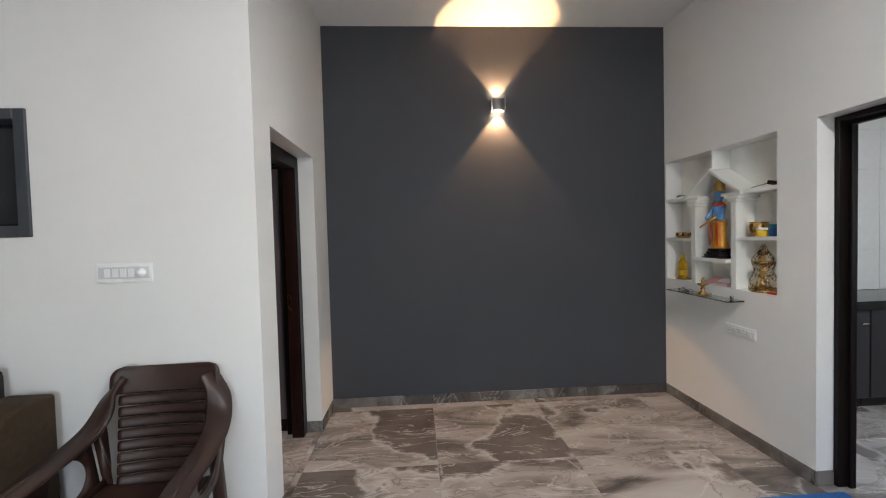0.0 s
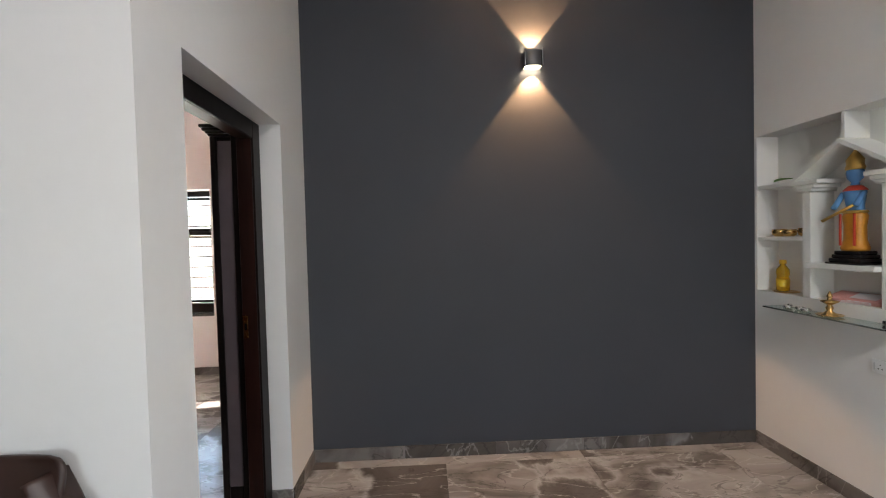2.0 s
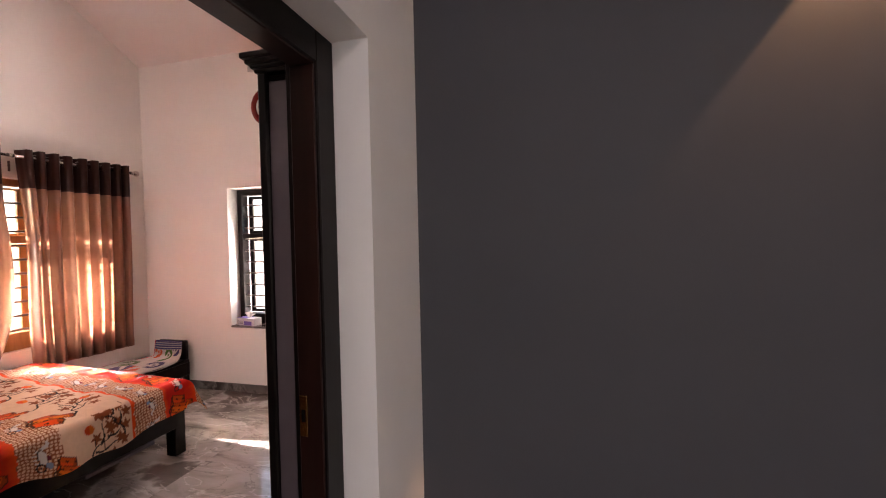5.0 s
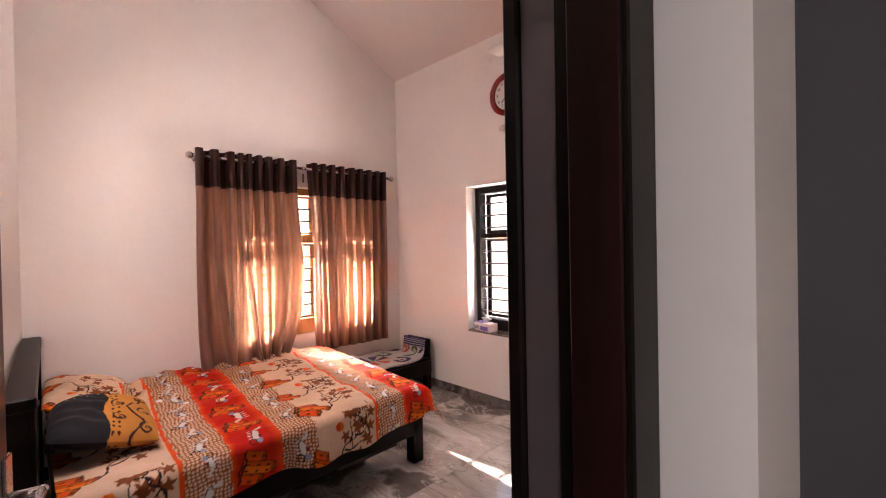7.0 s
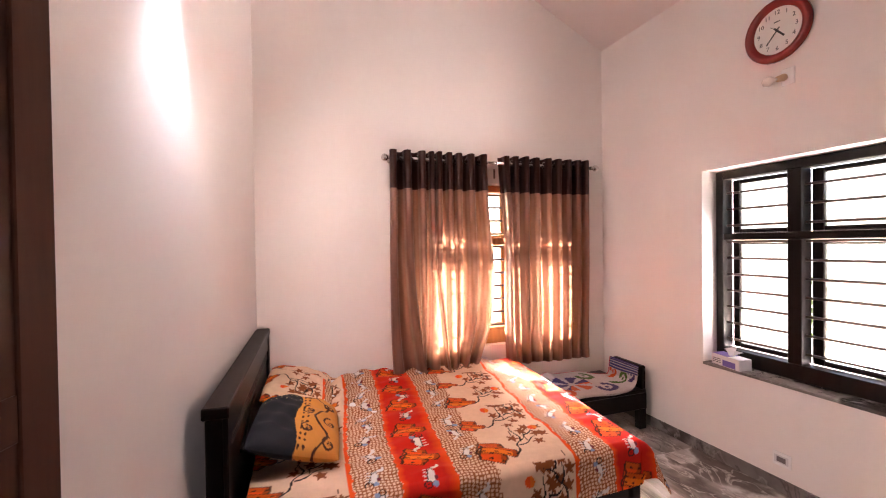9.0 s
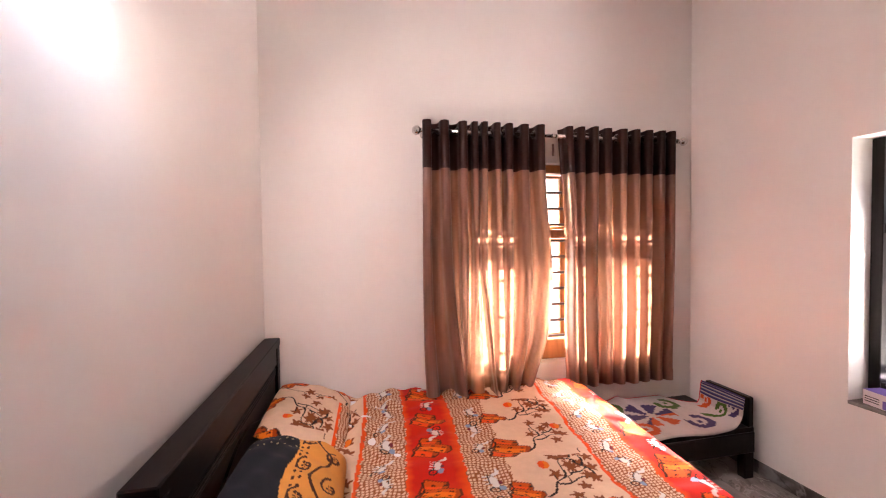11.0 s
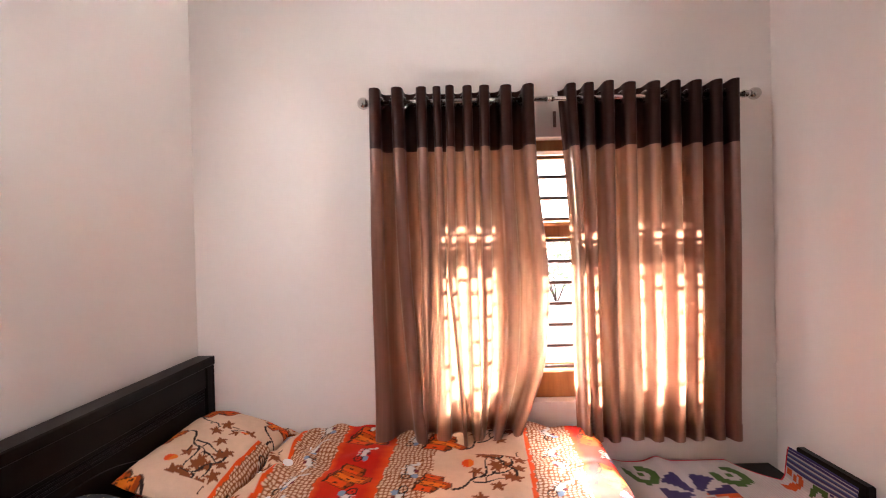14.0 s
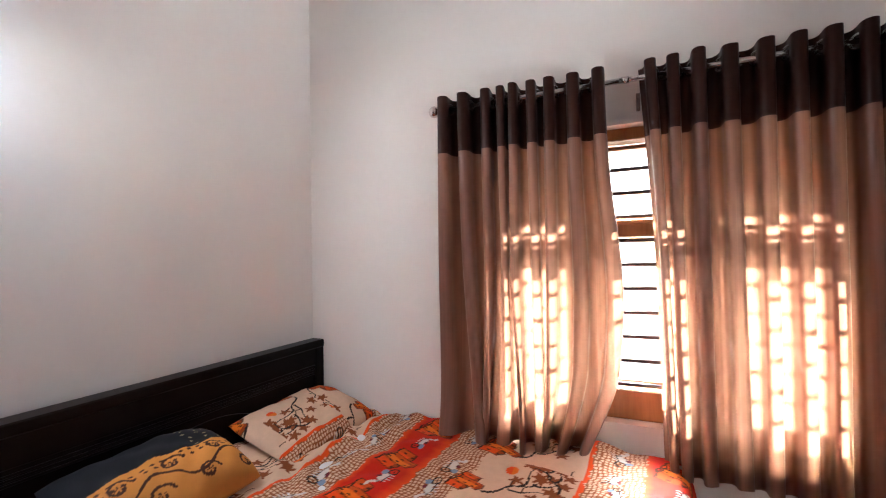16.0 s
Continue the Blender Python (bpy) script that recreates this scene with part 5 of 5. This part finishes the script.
lf = thing("betel_leaf", "green leaf lying on the upper shelf", "leaf", "", Matrix.Translation((HX + 0.05, -0.30, 1.7525)))
grid_mesh("leaf_blade", np.stack([0.035 * A * np.sin(np.pi * B) ** 0.8, 0.20 * B, 0.028 * np.sin(2.2 * B) * (1 - 0.5 * B) + 0.008 * A ** 2], -1), LEAF_GREEN, lf)
part("leaf_stalk", rod((0, -0.03, 0.004), (0, 0.01, 0.003), 0.002), LEAF_GREEN, lf)
lighter = thing("gas_lighter", "black gas lighter with a thin barrel on the shelf", "lighter", "", Matrix.Translation((HX + 0.05, -1.12, 1.768)))
part("grip", box(-0.012, 0.012, -0.06, 0.05, -0.014, 0.014, 0.006, None, Matrix.Rotation(radians(12), 4, "X"), 2), BLACK_LACQ, lighter)
part("barrel", rod((0, 0.045, 0.004), (0, 0.19, -0.010), 0.004), STEEL, lighter)

gshelf = thing("glass_shelf", "small clear glass shelf on steel brackets below the niche", "shelf")
gp = part("glass_plate", box(HX - 0.13, HX - 0.001, -0.93, -0.22, 0.972, 0.980, 0.001), GREEN_GLASS, gshelf, "clear glass plate")
for y in (-0.84, -0.30):
    part("bracket", box(HX - 0.035, HX - 0.0005, y - 0.012, y + 0.012, 0.955, 0.971, 0.003), STEEL, gshelf)
    part("bracket_clamp", box(HX - 0.033, HX - 0.012, y - 0.010, y + 0.010, 0.981, 1.000, 0.003), STEEL, gshelf)
diya = thing("brass_lamp", "small brass lamp standing on a brass plate", "oil lamp", "", Matrix.Translation((HX - 0.068, -0.60, 0.9805)))
part("plate", lathe([(0.04, 0), (0.056, 0.004), (0.061, 0.010), (0.058, 0.010), (0.04, 0.004)], None, 30), BRASS, diya, "brass plate", True)
part("stem", lathe([(0.036, 0.004), (0.030, 0.014), (0.012, 0.03), (0.018, 0.045), (0.010, 0.062), (0.038, 0.078), (0.040, 0.084), (0.012, 0.088), (0.010, 0.10), (0.014, 0.108), (0.003, 0.135)], None, 24), BRASS, diya, "", True)
for i, y in enumerate((-0.34, -0.40, -0.46)):
    bowl("steel_cup", "tiny steel cup on the glass shelf", "cup", (HX - 0.07 + 0.02 * (i % 2), y, 0.9805), 0.026, 0.016, STEEL, "steel cups on the glass shelf")

# ---------------------------------------------------------------- hall: television recess
tv = thing("television", "dark flat television in a slate-grey framed recess", "television")
tv_y = -1.6
part("screen", box(-2.11, -1.085, tv_y + 0.075, tv_y + 0.095, 1.592, 2.075, 0.003), SCREEN, tv, "black glossy screen")
part("bezel", box(-2.125, -1.07, tv_y + 0.092, tv_y + 0.13, 1.577, 2.09, 0.004), BLACK_LACQ, tv)
fr = thing("recess_frame", "slate-grey painted frame round the television recess", "frame", kind="structure")
for a, b, c, d in ((-1.082, -1.028, 1.532, 2.128), (-2.152, -2.098, 1.532, 2.128), (-2.098, -1.082, 2.078, 2.128), (-2.098, -1.082, 1.532, 1.585)):
    part("frame_member", box(a, b, tv_y - 0.012, tv_y + 0.17, c, d, 0.003), GREY_FRAME, fr)
part("recess_back", box(-2.16, -1.02, tv_y + 0.17, tv_y + 0.18, 1.53, 2.13), GREY_FRAME, fr)

# ---------------------------------------------------------------- hall: moulded chair


def moulded_chair(m):
    th = thing("plastic_armchair", "dark brown moulded plastic armchair with a slatted back", "chair", "", m)
    # back: outer rim of a rounded trapezium, leaning backwards
    lean = lambda z: 0.225 + (z - 0.42) * 0.22
    half = lambda z: 0.185 + 0.025 * np.clip((z - 0.45) / 0.4, 0, 1)

    def slat(z0, z1, extra=0.0):
        n, k = 22, 5 if extra == 0 else 14
        a = np.linspace(-1, 1, n)
        zc = np.linspace(z0, z1, k)
        A, Z = np.meshgrid(a, zc)
        W = half(Z) - 0.012 + extra - 1.3 * extra * (1 - np.sqrt(1 - 0.999 * np.clip((Z - z1 + 0.05) / 0.05, 0, 1) ** 2))
        bow = 0.040 * (1 - A ** 2)
        front = np.stack([A * W, lean(Z) + bow - 0.012 - 0.004 * np.sin(np.pi * (Z - z0) / (z1 - z0)), Z - 0.010 * (1 - A ** 2)], -1)
        back = front + np.array((0, 0.012, 0))
        verts = np.concatenate([front.reshape(-1, 3), back.reshape(-1, 3)])
        bm = bmesh.new()
        vs = [bm.verts.new(v) for v in verts]
        idx = np.arange(n * k).reshape(k, n)
        off = n * k
        for i in range(k - 1):
            for j in range(n - 1):
                q = [idx[i, j], idx[i, j + 1], idx[i + 1, j + 1], idx[i + 1, j]]
                bm.faces.new([vs[t] for t in q])
                bm.faces.new([vs[t + off] for t in q[::-1]])
        loop = list(idx[0]) + list(idx[1:, -1]) + list(idx[-1, ::-1][1:]) + list(idx[1:-1, 0][::-1])
        for s, t in zip(loop, loop[1:] + loop[:1]):
            bm.faces.new((vs[s], vs[t], vs[t + off], vs[s + off]))
        part("back_slat" if extra == 0 else "top_panel", bm, CHAIR_PLASTIC, th, "", True)
    slat(0.797, 0.915, 0.040)
    for i in range(7):
        slat(0.748 - i * 0.048, 0.788 - i * 0.048)
    slat(0.405, 0.452)
    # seat: a shallow dished sheet with thickness
    U, V = np.meshgrid(np.linspace(-1, 1, 26), np.linspace(-1, 1, 26))
    top = np.stack([U * (0.225 + 0.012 * V * -1), V * 0.225 - 0.0, 0.425 - 0.022 * (1 - U ** 2) * (1 - 0.3 * V) - 0.03 * np.clip(-V - 0.7, 0, 1) + 0.0 * V], -1)
    bm = bmesh.new()
    rows = [[bm.verts.new(p) for p in r] for r in top]
    under = [[bm.verts.new(p - np.array((0, 0, 0.012))) for p in r] for r in top]
    for i in range(25):
        for j in range(25):
            bm.faces.new((rows[i][j], rows[i][j + 1], rows[i + 1][j + 1], rows[i + 1][j]))
            bm.faces.new((under[i][j], under[i + 1][j], under[i + 1][j + 1], under[i][j + 1]))
    for i in range(25):
        bm.faces.new((rows[0][i], under[0][i], under[0][i + 1], rows[0][i + 1]))
        bm.faces.new((rows[25][i], rows[25][i + 1], under[25][i + 1], under[25][i]))
        bm.faces.new((rows[i][0], rows[i + 1][0], under[i + 1][0], under[i][0]))
        bm.faces.new((rows[i][25], under[i][25], under[i + 1][25], rows[i + 1][25]))
    part("seat", bm, CHAIR_PLASTIC, th, "", True)
    arm_section = [(-0.044, -0.014), (0.044, -0.014), (0.054, -0.002), (0.046, 0.010), (0.0, 0.014), (-0.046, 0.010), (-0.054, -0.002)]
    key_s = np.array([0.0, 0.10, 0.22, 0.34, 0.44, 0.56, 0.75, 0.92, 1.0])
    keys = np.array([(0.186, 0.320, 0.868), (0.206, 0.312, 0.835), (0.236, 0.296, 0.79), (0.250, 0.272, 0.725), (0.262, 0.225, 0.672), (0.276, 0.13, 0.640), (0.288, -0.06, 0.618), (0.288, -0.21, 0.604), (0.284, -0.262, 0.575)])
    for s in (-1, 1):
        fine = np.linspace(0, 1, 34)
        curve3 = np.stack([np.interp(fine, key_s, keys[:, i]) for i in range(3)], -1)
        for _ in range(3):
            curve3[1:-1] = (curve3[:-2] + 2 * curve3[1:-1] + curve3[2:]) / 4
        pts = [(s * x, y, z) for x, y, z in curve3]
        part("armrest", sweep(pts, arm_section), CHAIR_PLASTIC, th, "", True)
        fx, fy = pts[-1][0], pts[-1][1]
        part("front_leg", sweep([(fx, fy + 0.015, 0.575), (fx - s * 0.006, fy + 0.012, 0.42), (fx - s * 0.002, fy + 0.008, 0.2), (fx + s * 0.012, fy - 0.012, 0.0)], [(-0.026, -0.018), (0.026, -0.018), (0.020, 0.018), (-0.020, 0.018)]), CHAIR_PLASTIC, th, "", True)
        part("rear_leg", sweep([(s * 0.262, 0.262, 0.675), (s * 0.232, 0.245, 0.48), (s * 0.238, 0.275, 0.25), (s * 0.255, 0.315, 0.0)], [(-0.026, -0.018), (0.026, -0.018), (0.020, 0.018), (-0.020, 0.018)]), CHAIR_PLASTIC, th, "", True)
        # side sheet between armrest and seat, pierced by a large oval
        k, bm = 44, bmesh.new()
        loops = [[], [], [], []]
        for i in range(k):
            a = 2 * math.pi * i / k
            cy, cz = 0.075, 0.520
            dy, dz = math.cos(a), math.sin(a)
            far = min((0.150 if dy > 0 else 0.31) / max(abs(dy), 1e-6), (0.115 if dz > 0 else 0.118) / max(abs(dz), 1e-6))
            near = 1 / math.hypot(dy / 0.098, dz / 0.080)
            for j, d in enumerate((near, max(far, near + 0.004))):
                py, pz = cy + dy * d, cz + dz * d
                px = 0.242 + (pz - 0.40) * 0.16 + 0.03 * (0.2 - py)
                for side in (0, 1):
                    loops[2 * side + j].append(bm.verts.new((s * (px + 0.007 * side), py, pz)))
        for i in range(k):
            q = (i + 1) % k
            for p0, p1 in ((0, 1), (2, 3), (0, 2), (1, 3)):
                bm.faces.new((loops[p0][i], loops[p0][q], loops[p1][q], loops[p1][i]))
        part("side_sheet", bm, CHAIR_PLASTIC, th, "", True)
        part("side_apron", sweep([(s * 0.232, 0.24, 0.415), (s * 0.25, 0.0, 0.400), (s * 0.272, -0.235, 0.415)], [(-0.006, -0.03), (0.006, -0.03), (0.006, 0.03), (-0.006, 0.03)]), CHAIR_PLASTIC, th, "", True)
    part("front_apron", sweep([(-0.27, -0.235, 0.41), (0, -0.245, 0.395), (0.27, -0.235, 0.41)], [(-0.006, -0.028), (0.006, -0.028), (0.006, 0.028), (-0.006, 0.028)]), CHAIR_PLASTIC, th, "", True)
    return th


moulded_chair(Matrix.Translation((-0.40, -1.985, 0)) @ Matrix.Rotation(radians(3), 4, "Z"))

# ---------------------------------------------------------------- hall: sofa and mat
sofa = thing("sofa", "olive-brown fabric sofa with dark seat cushions", "sofa")
bm = bmesh.new()
prof = [(-2.40, 0.08), (-1.64, 0.08), (-1.64, 0.80), (-1.80, 0.815), (-1.88, 0.79), (-1.96, 0.70), (-2.06, 0.62), (-2.40, 0.585)]
for x in (-1.14, -0.93):
    [bm.verts.new((x, y, z)) for y, z in prof]
bm.verts.ensure_lookup_table()
k = len(prof)
a, b = [bm.verts[i] for i in range(k)], [bm.verts[i + k] for i in range(k)]
bm.faces.new(a)
bm.faces.new(b)
for i in range(k):
    bm.faces.new((a[i], a[(i + 1) % k], b[(i + 1) % k], b[i]))
bmesh.ops.bevel(bm, geom=bm.edges[:], offset=0.018, segments=3, affect="EDGES", profile=0.5)
part("arm", bm, SOFA, sofa)
part("base", box(-2.9, -1.14, -2.38, -1.64, 0.08, 0.34, 0.02, None, None, 2), SOFA, sofa)
part("back", box(-2.9, -1.145, -1.84, -1.63, 0.34, 0.93, 0.04, None, None, 3), SOFA_DARK, sofa, "dark brown back")
for x in (-2.88, -2.02):
    part("seat_cushion", box(x, x + 0.85, -2.40, -1.86, 0.345, 0.50, 0.04, None, None, 3), SOFA_DARK, sofa, "dark brown seat cushion")
for x in (-2.8, -1.0):
    for y in (-2.33, -1.72):
        part("foot", rod((x, y, 0.0), (x, y, 0.085), 0.022, None, 14), BLACK_WOOD, sofa)

mat_th = thing("door_mat", "bright blue pile doormat by the kitchen doorway", "mat")
part("pile", box(2.50, 3.09, -2.15, -1.545, 0.0008, 0.014, 0.004, None, None, 2), BLUE_MAT, mat_th)
part("mat_border", box(2.52, 3.07, -2.13, -1.565, 0.0135, 0.0165, 0.001), BLUE_MAT, mat_th)

# ---------------------------------------------------------------- kitchen beyond the doorway
wall("wall_north_kitchen", "x", HX + 0.26, 6.2, 0.0, 0.2, 0, CZ, [], WHITE, "white kitchen wall behind the tiles")
# out of view; the opening is added to go with the kitchen fill lamp
wall("wall_east_kitchen", "y", -3.8, 0.0, 6.0, 6.2, 0, CZ, [(-2.3, -1.7, 1.2, 1.9)], WHITE, "unseen white kitchen wall with an opening added for light")
wall("wall_south_kitchen", "x", HX + 0.22, 6.2, -4.0, -3.8, 0, CZ, [], WHITE, "white kitchen end wall")
tagged(part("ceiling_kitchen", box(HX + 0.22, 6.2, -4.0, 0.2, CZ, CZ + 0.12), CEIL), "flat white kitchen ceiling", "ceiling", kind="structure")
counter = thing("kitchen_worktop", "polished black granite kitchen worktop", "worktop")
part("slab", box(HX + 0.27, 5.95, -0.60, -0.014, 0.84, 0.88, 0.004), GRANITE, counter)
part("nosing", box(HX + 0.27, 5.95, -0.615, -0.60, 0.815, 0.882, 0.004), GRANITE, counter)
for i in range(5):
    cabk = thing("kitchen_cabinet", "dark laminate kitchen base cabinet under the worktop", "cabinet", "kitchen base cabinets", Matrix.Translation((HX + 0.28 + 0.53 * i, 0, 0)))
    part("body", box(0, 0.525, -0.555, -0.02, 0.09, 0.838, 0.002), KCAB, cabk)
    d = part("cabinet_front", box(0.004, 0.521, -0.575, -0.556, 0.10, 0.81, 0.003), KCAB, cabk)
    part("handle", rod((0.44, -0.592, 0.70), (0.50, -0.592, 0.70), 0.006), STEEL, d, "steel handle", True)
    part("plinth", box(0.0, 0.525, -0.50, -0.03, 0.0, 0.09), BLACK_LACQ, cabk)
area = bpy.data.objects["wall_north_kitchen"]
me = mesh_of("wall_tile", box(0.0015, 0.5985, -0.010, -0.0005, 0.0015, 0.3685, 0.0015), KTILE)
for i in range(5):
    for k in range(5):
        if HX + 0.265 + 0.6 * i + 0.6 > 6.3:
            continue
        t = new("wall_tile", me)
        t.location = (HX + 0.265 + 0.6 * i, 0, 0.884 + 0.37 * k)
        t.parent = area

# ---------------------------------------------------------------- outdoors
tagged(part("compound_wall", box(-12.0, 8.0, 6.3, 6.5, -0.3, 1.5, 0.01), PLASTER), "plain pale compound wall of the garden", "wall", kind="structure")


def shrub(at, r, h, seed):
    rng = random.Random(seed)
    th = thing("garden_shrub", "leafy green garden shrub against the compound wall", "shrub", "garden shrubs", Matrix.Translation(at))
    bm = None
    for i in range(5):
        a = rng.random() * 6.28
        bm = rod((0, 0, 0), (r * 0.5 * math.cos(a), r * 0.5 * math.sin(a), h * 0.7), 0.03, bm, 7, 0.01)
    part("stems", bm, BROWN_WOOD, th)
    vs, fs = [], []
    for i in range(1500):
        while True:
            p = Vector((rng.uniform(-1, 1), rng.uniform(-1, 1), rng.uniform(-1, 1)))
            if p.length < 1 and noise.noise(p * 2.5 + Vector((seed, 0, 0))) > -0.15:
                break
        c = Vector((p.x * r, p.y * r, h * 0.6 + p.z * h * 0.45))
        d, e = Vector((rng.uniform(-1, 1), rng.uniform(-1, 1), rng.uniform(-1, 1))).normalized(), Vector((rng.uniform(-1, 1), rng.uniform(-1, 1), rng.uniform(-0.3, 1))).normalized()
        s = rng.uniform(0.05, 0.10)
        k = len(vs)
        vs += [c - d * s, c + e * s * 0.45, c + d * s, c - e * s * 0.45]
        fs.append((k, k + 1, k + 2, k + 3))
    me = bpy.data.meshes.new("foliage")
    me.from_pydata([tuple(v) for v in vs], [], fs)
    me.materials.append(LEAFY)
    f = new("foliage", me)
    f.parent = th


for i, (x, y, r, h) in enumerate(((-13.5, 3.4, 1.2, 2.1), (-14.5, -1.0, 1.3, 2.4), (-3.2, 5.4, 0.8, 1.6), (-1.4, 5.6, 0.7, 1.3))):
    shrub((x, y, -0.25), r, h, i + 1)

# ---------------------------------------------------------------- floor tiles and skirting, laid last
FLOOR = bpy.data.objects["floor"]
TILE_W, GAP = 0.907, 0.0016
TX0, TY0 = 0.870, -1.002


def tile_mesh(w, d):
    bm = box(0, w - GAP, 0, d - GAP, -0.012, 0.0, 0.0006)
    return mesh_of("tile", bm, TILE)


def lay(x0, x1, y0, y1):
    cache = {}
    i0, i1 = math.floor((x0 - TX0) / TILE_W), math.ceil((x1 - TX0) / TILE_W)
    k0, k1 = math.floor((y0 - TY0) / TILE_W), math.ceil((y1 - TY0) / TILE_W)
    for i in range(i0, i1):
        for k in range(k0, k1):
            a, b = max(x0, TX0 + i * TILE_W), min(x1, TX0 + (i + 1) * TILE_W)
            c, d = max(y0, TY0 + k * TILE_W), min(y1, TY0 + (k + 1) * TILE_W)
            if b - a < 0.01 or d - c < 0.01:
                continue
            key = (round(b - a, 3), round(d - c, 3))
            if key not in cache:
                cache[key] = tile_mesh(*key)
            ob = new("tile", cache[key])
            ob.location = (a, c, 0)
            ob.parent = FLOOR


lay(-4.2, HX, -7.2, -1.6)
lay(0.0, HX, -1.6, 0.0)
lay(EX, 0.0, DOOR[0], DOOR[1])
lay(WX, EX, -1.30, NY)
lay(HX, 6.0, -3.6, 0.0)


def skirting(name, runs):
    th = thing(name, "grey onyx skirting tiles along the wall foot", "skirting", kind="structure")
    for (x0, y0), (x1, y1) in runs:
        L = math.hypot(x1 - x0, y1 - y0)
        n = max(1, round(L / 0.6))
        m = Matrix.Translation((x0, y0, 0)) @ Matrix.Rotation(math.atan2(y1 - y0, x1 - x0), 4, "Z")
        me = mesh_of("skirting_tile", box(0.0006, L / n - 0.0006, 0.0, 0.010, 0.0005, 0.083, 0.001), SKIRT)
        for i in range(n):
            ob = new("skirting_tile", me)
            ob.matrix_world = m @ Matrix.Translation((i * L / n, 0, 0))
            ob.parent = th


skirting("baseboard_hall", [((HX, 0), (0, 0)), ((HX, KDOOR[1]), (HX, 0)), ((0, 0), (0, DOOR[1])), ((0, DOOR[1]), (-0.13, DOOR[1])), ((-0.13, DOOR[0]), (0, DOOR[0])), ((0, DOOR[0]), (0, -1.6)), ((0, -1.6), (-4.2, -1.6)),
                             ((HX, -7.2), (HX, KDOOR[0])), ((HX + 0.10, KDOOR[1]), (HX, KDOOR[1]))])
skirting("baseboard_bedroom", [((EX, NY), (WX, NY)), ((WX, NY), (WX, -1.09)), ((WX, -1.09), (-1.15, -1.224)), ((EX, 0.57), (EX, NY))])
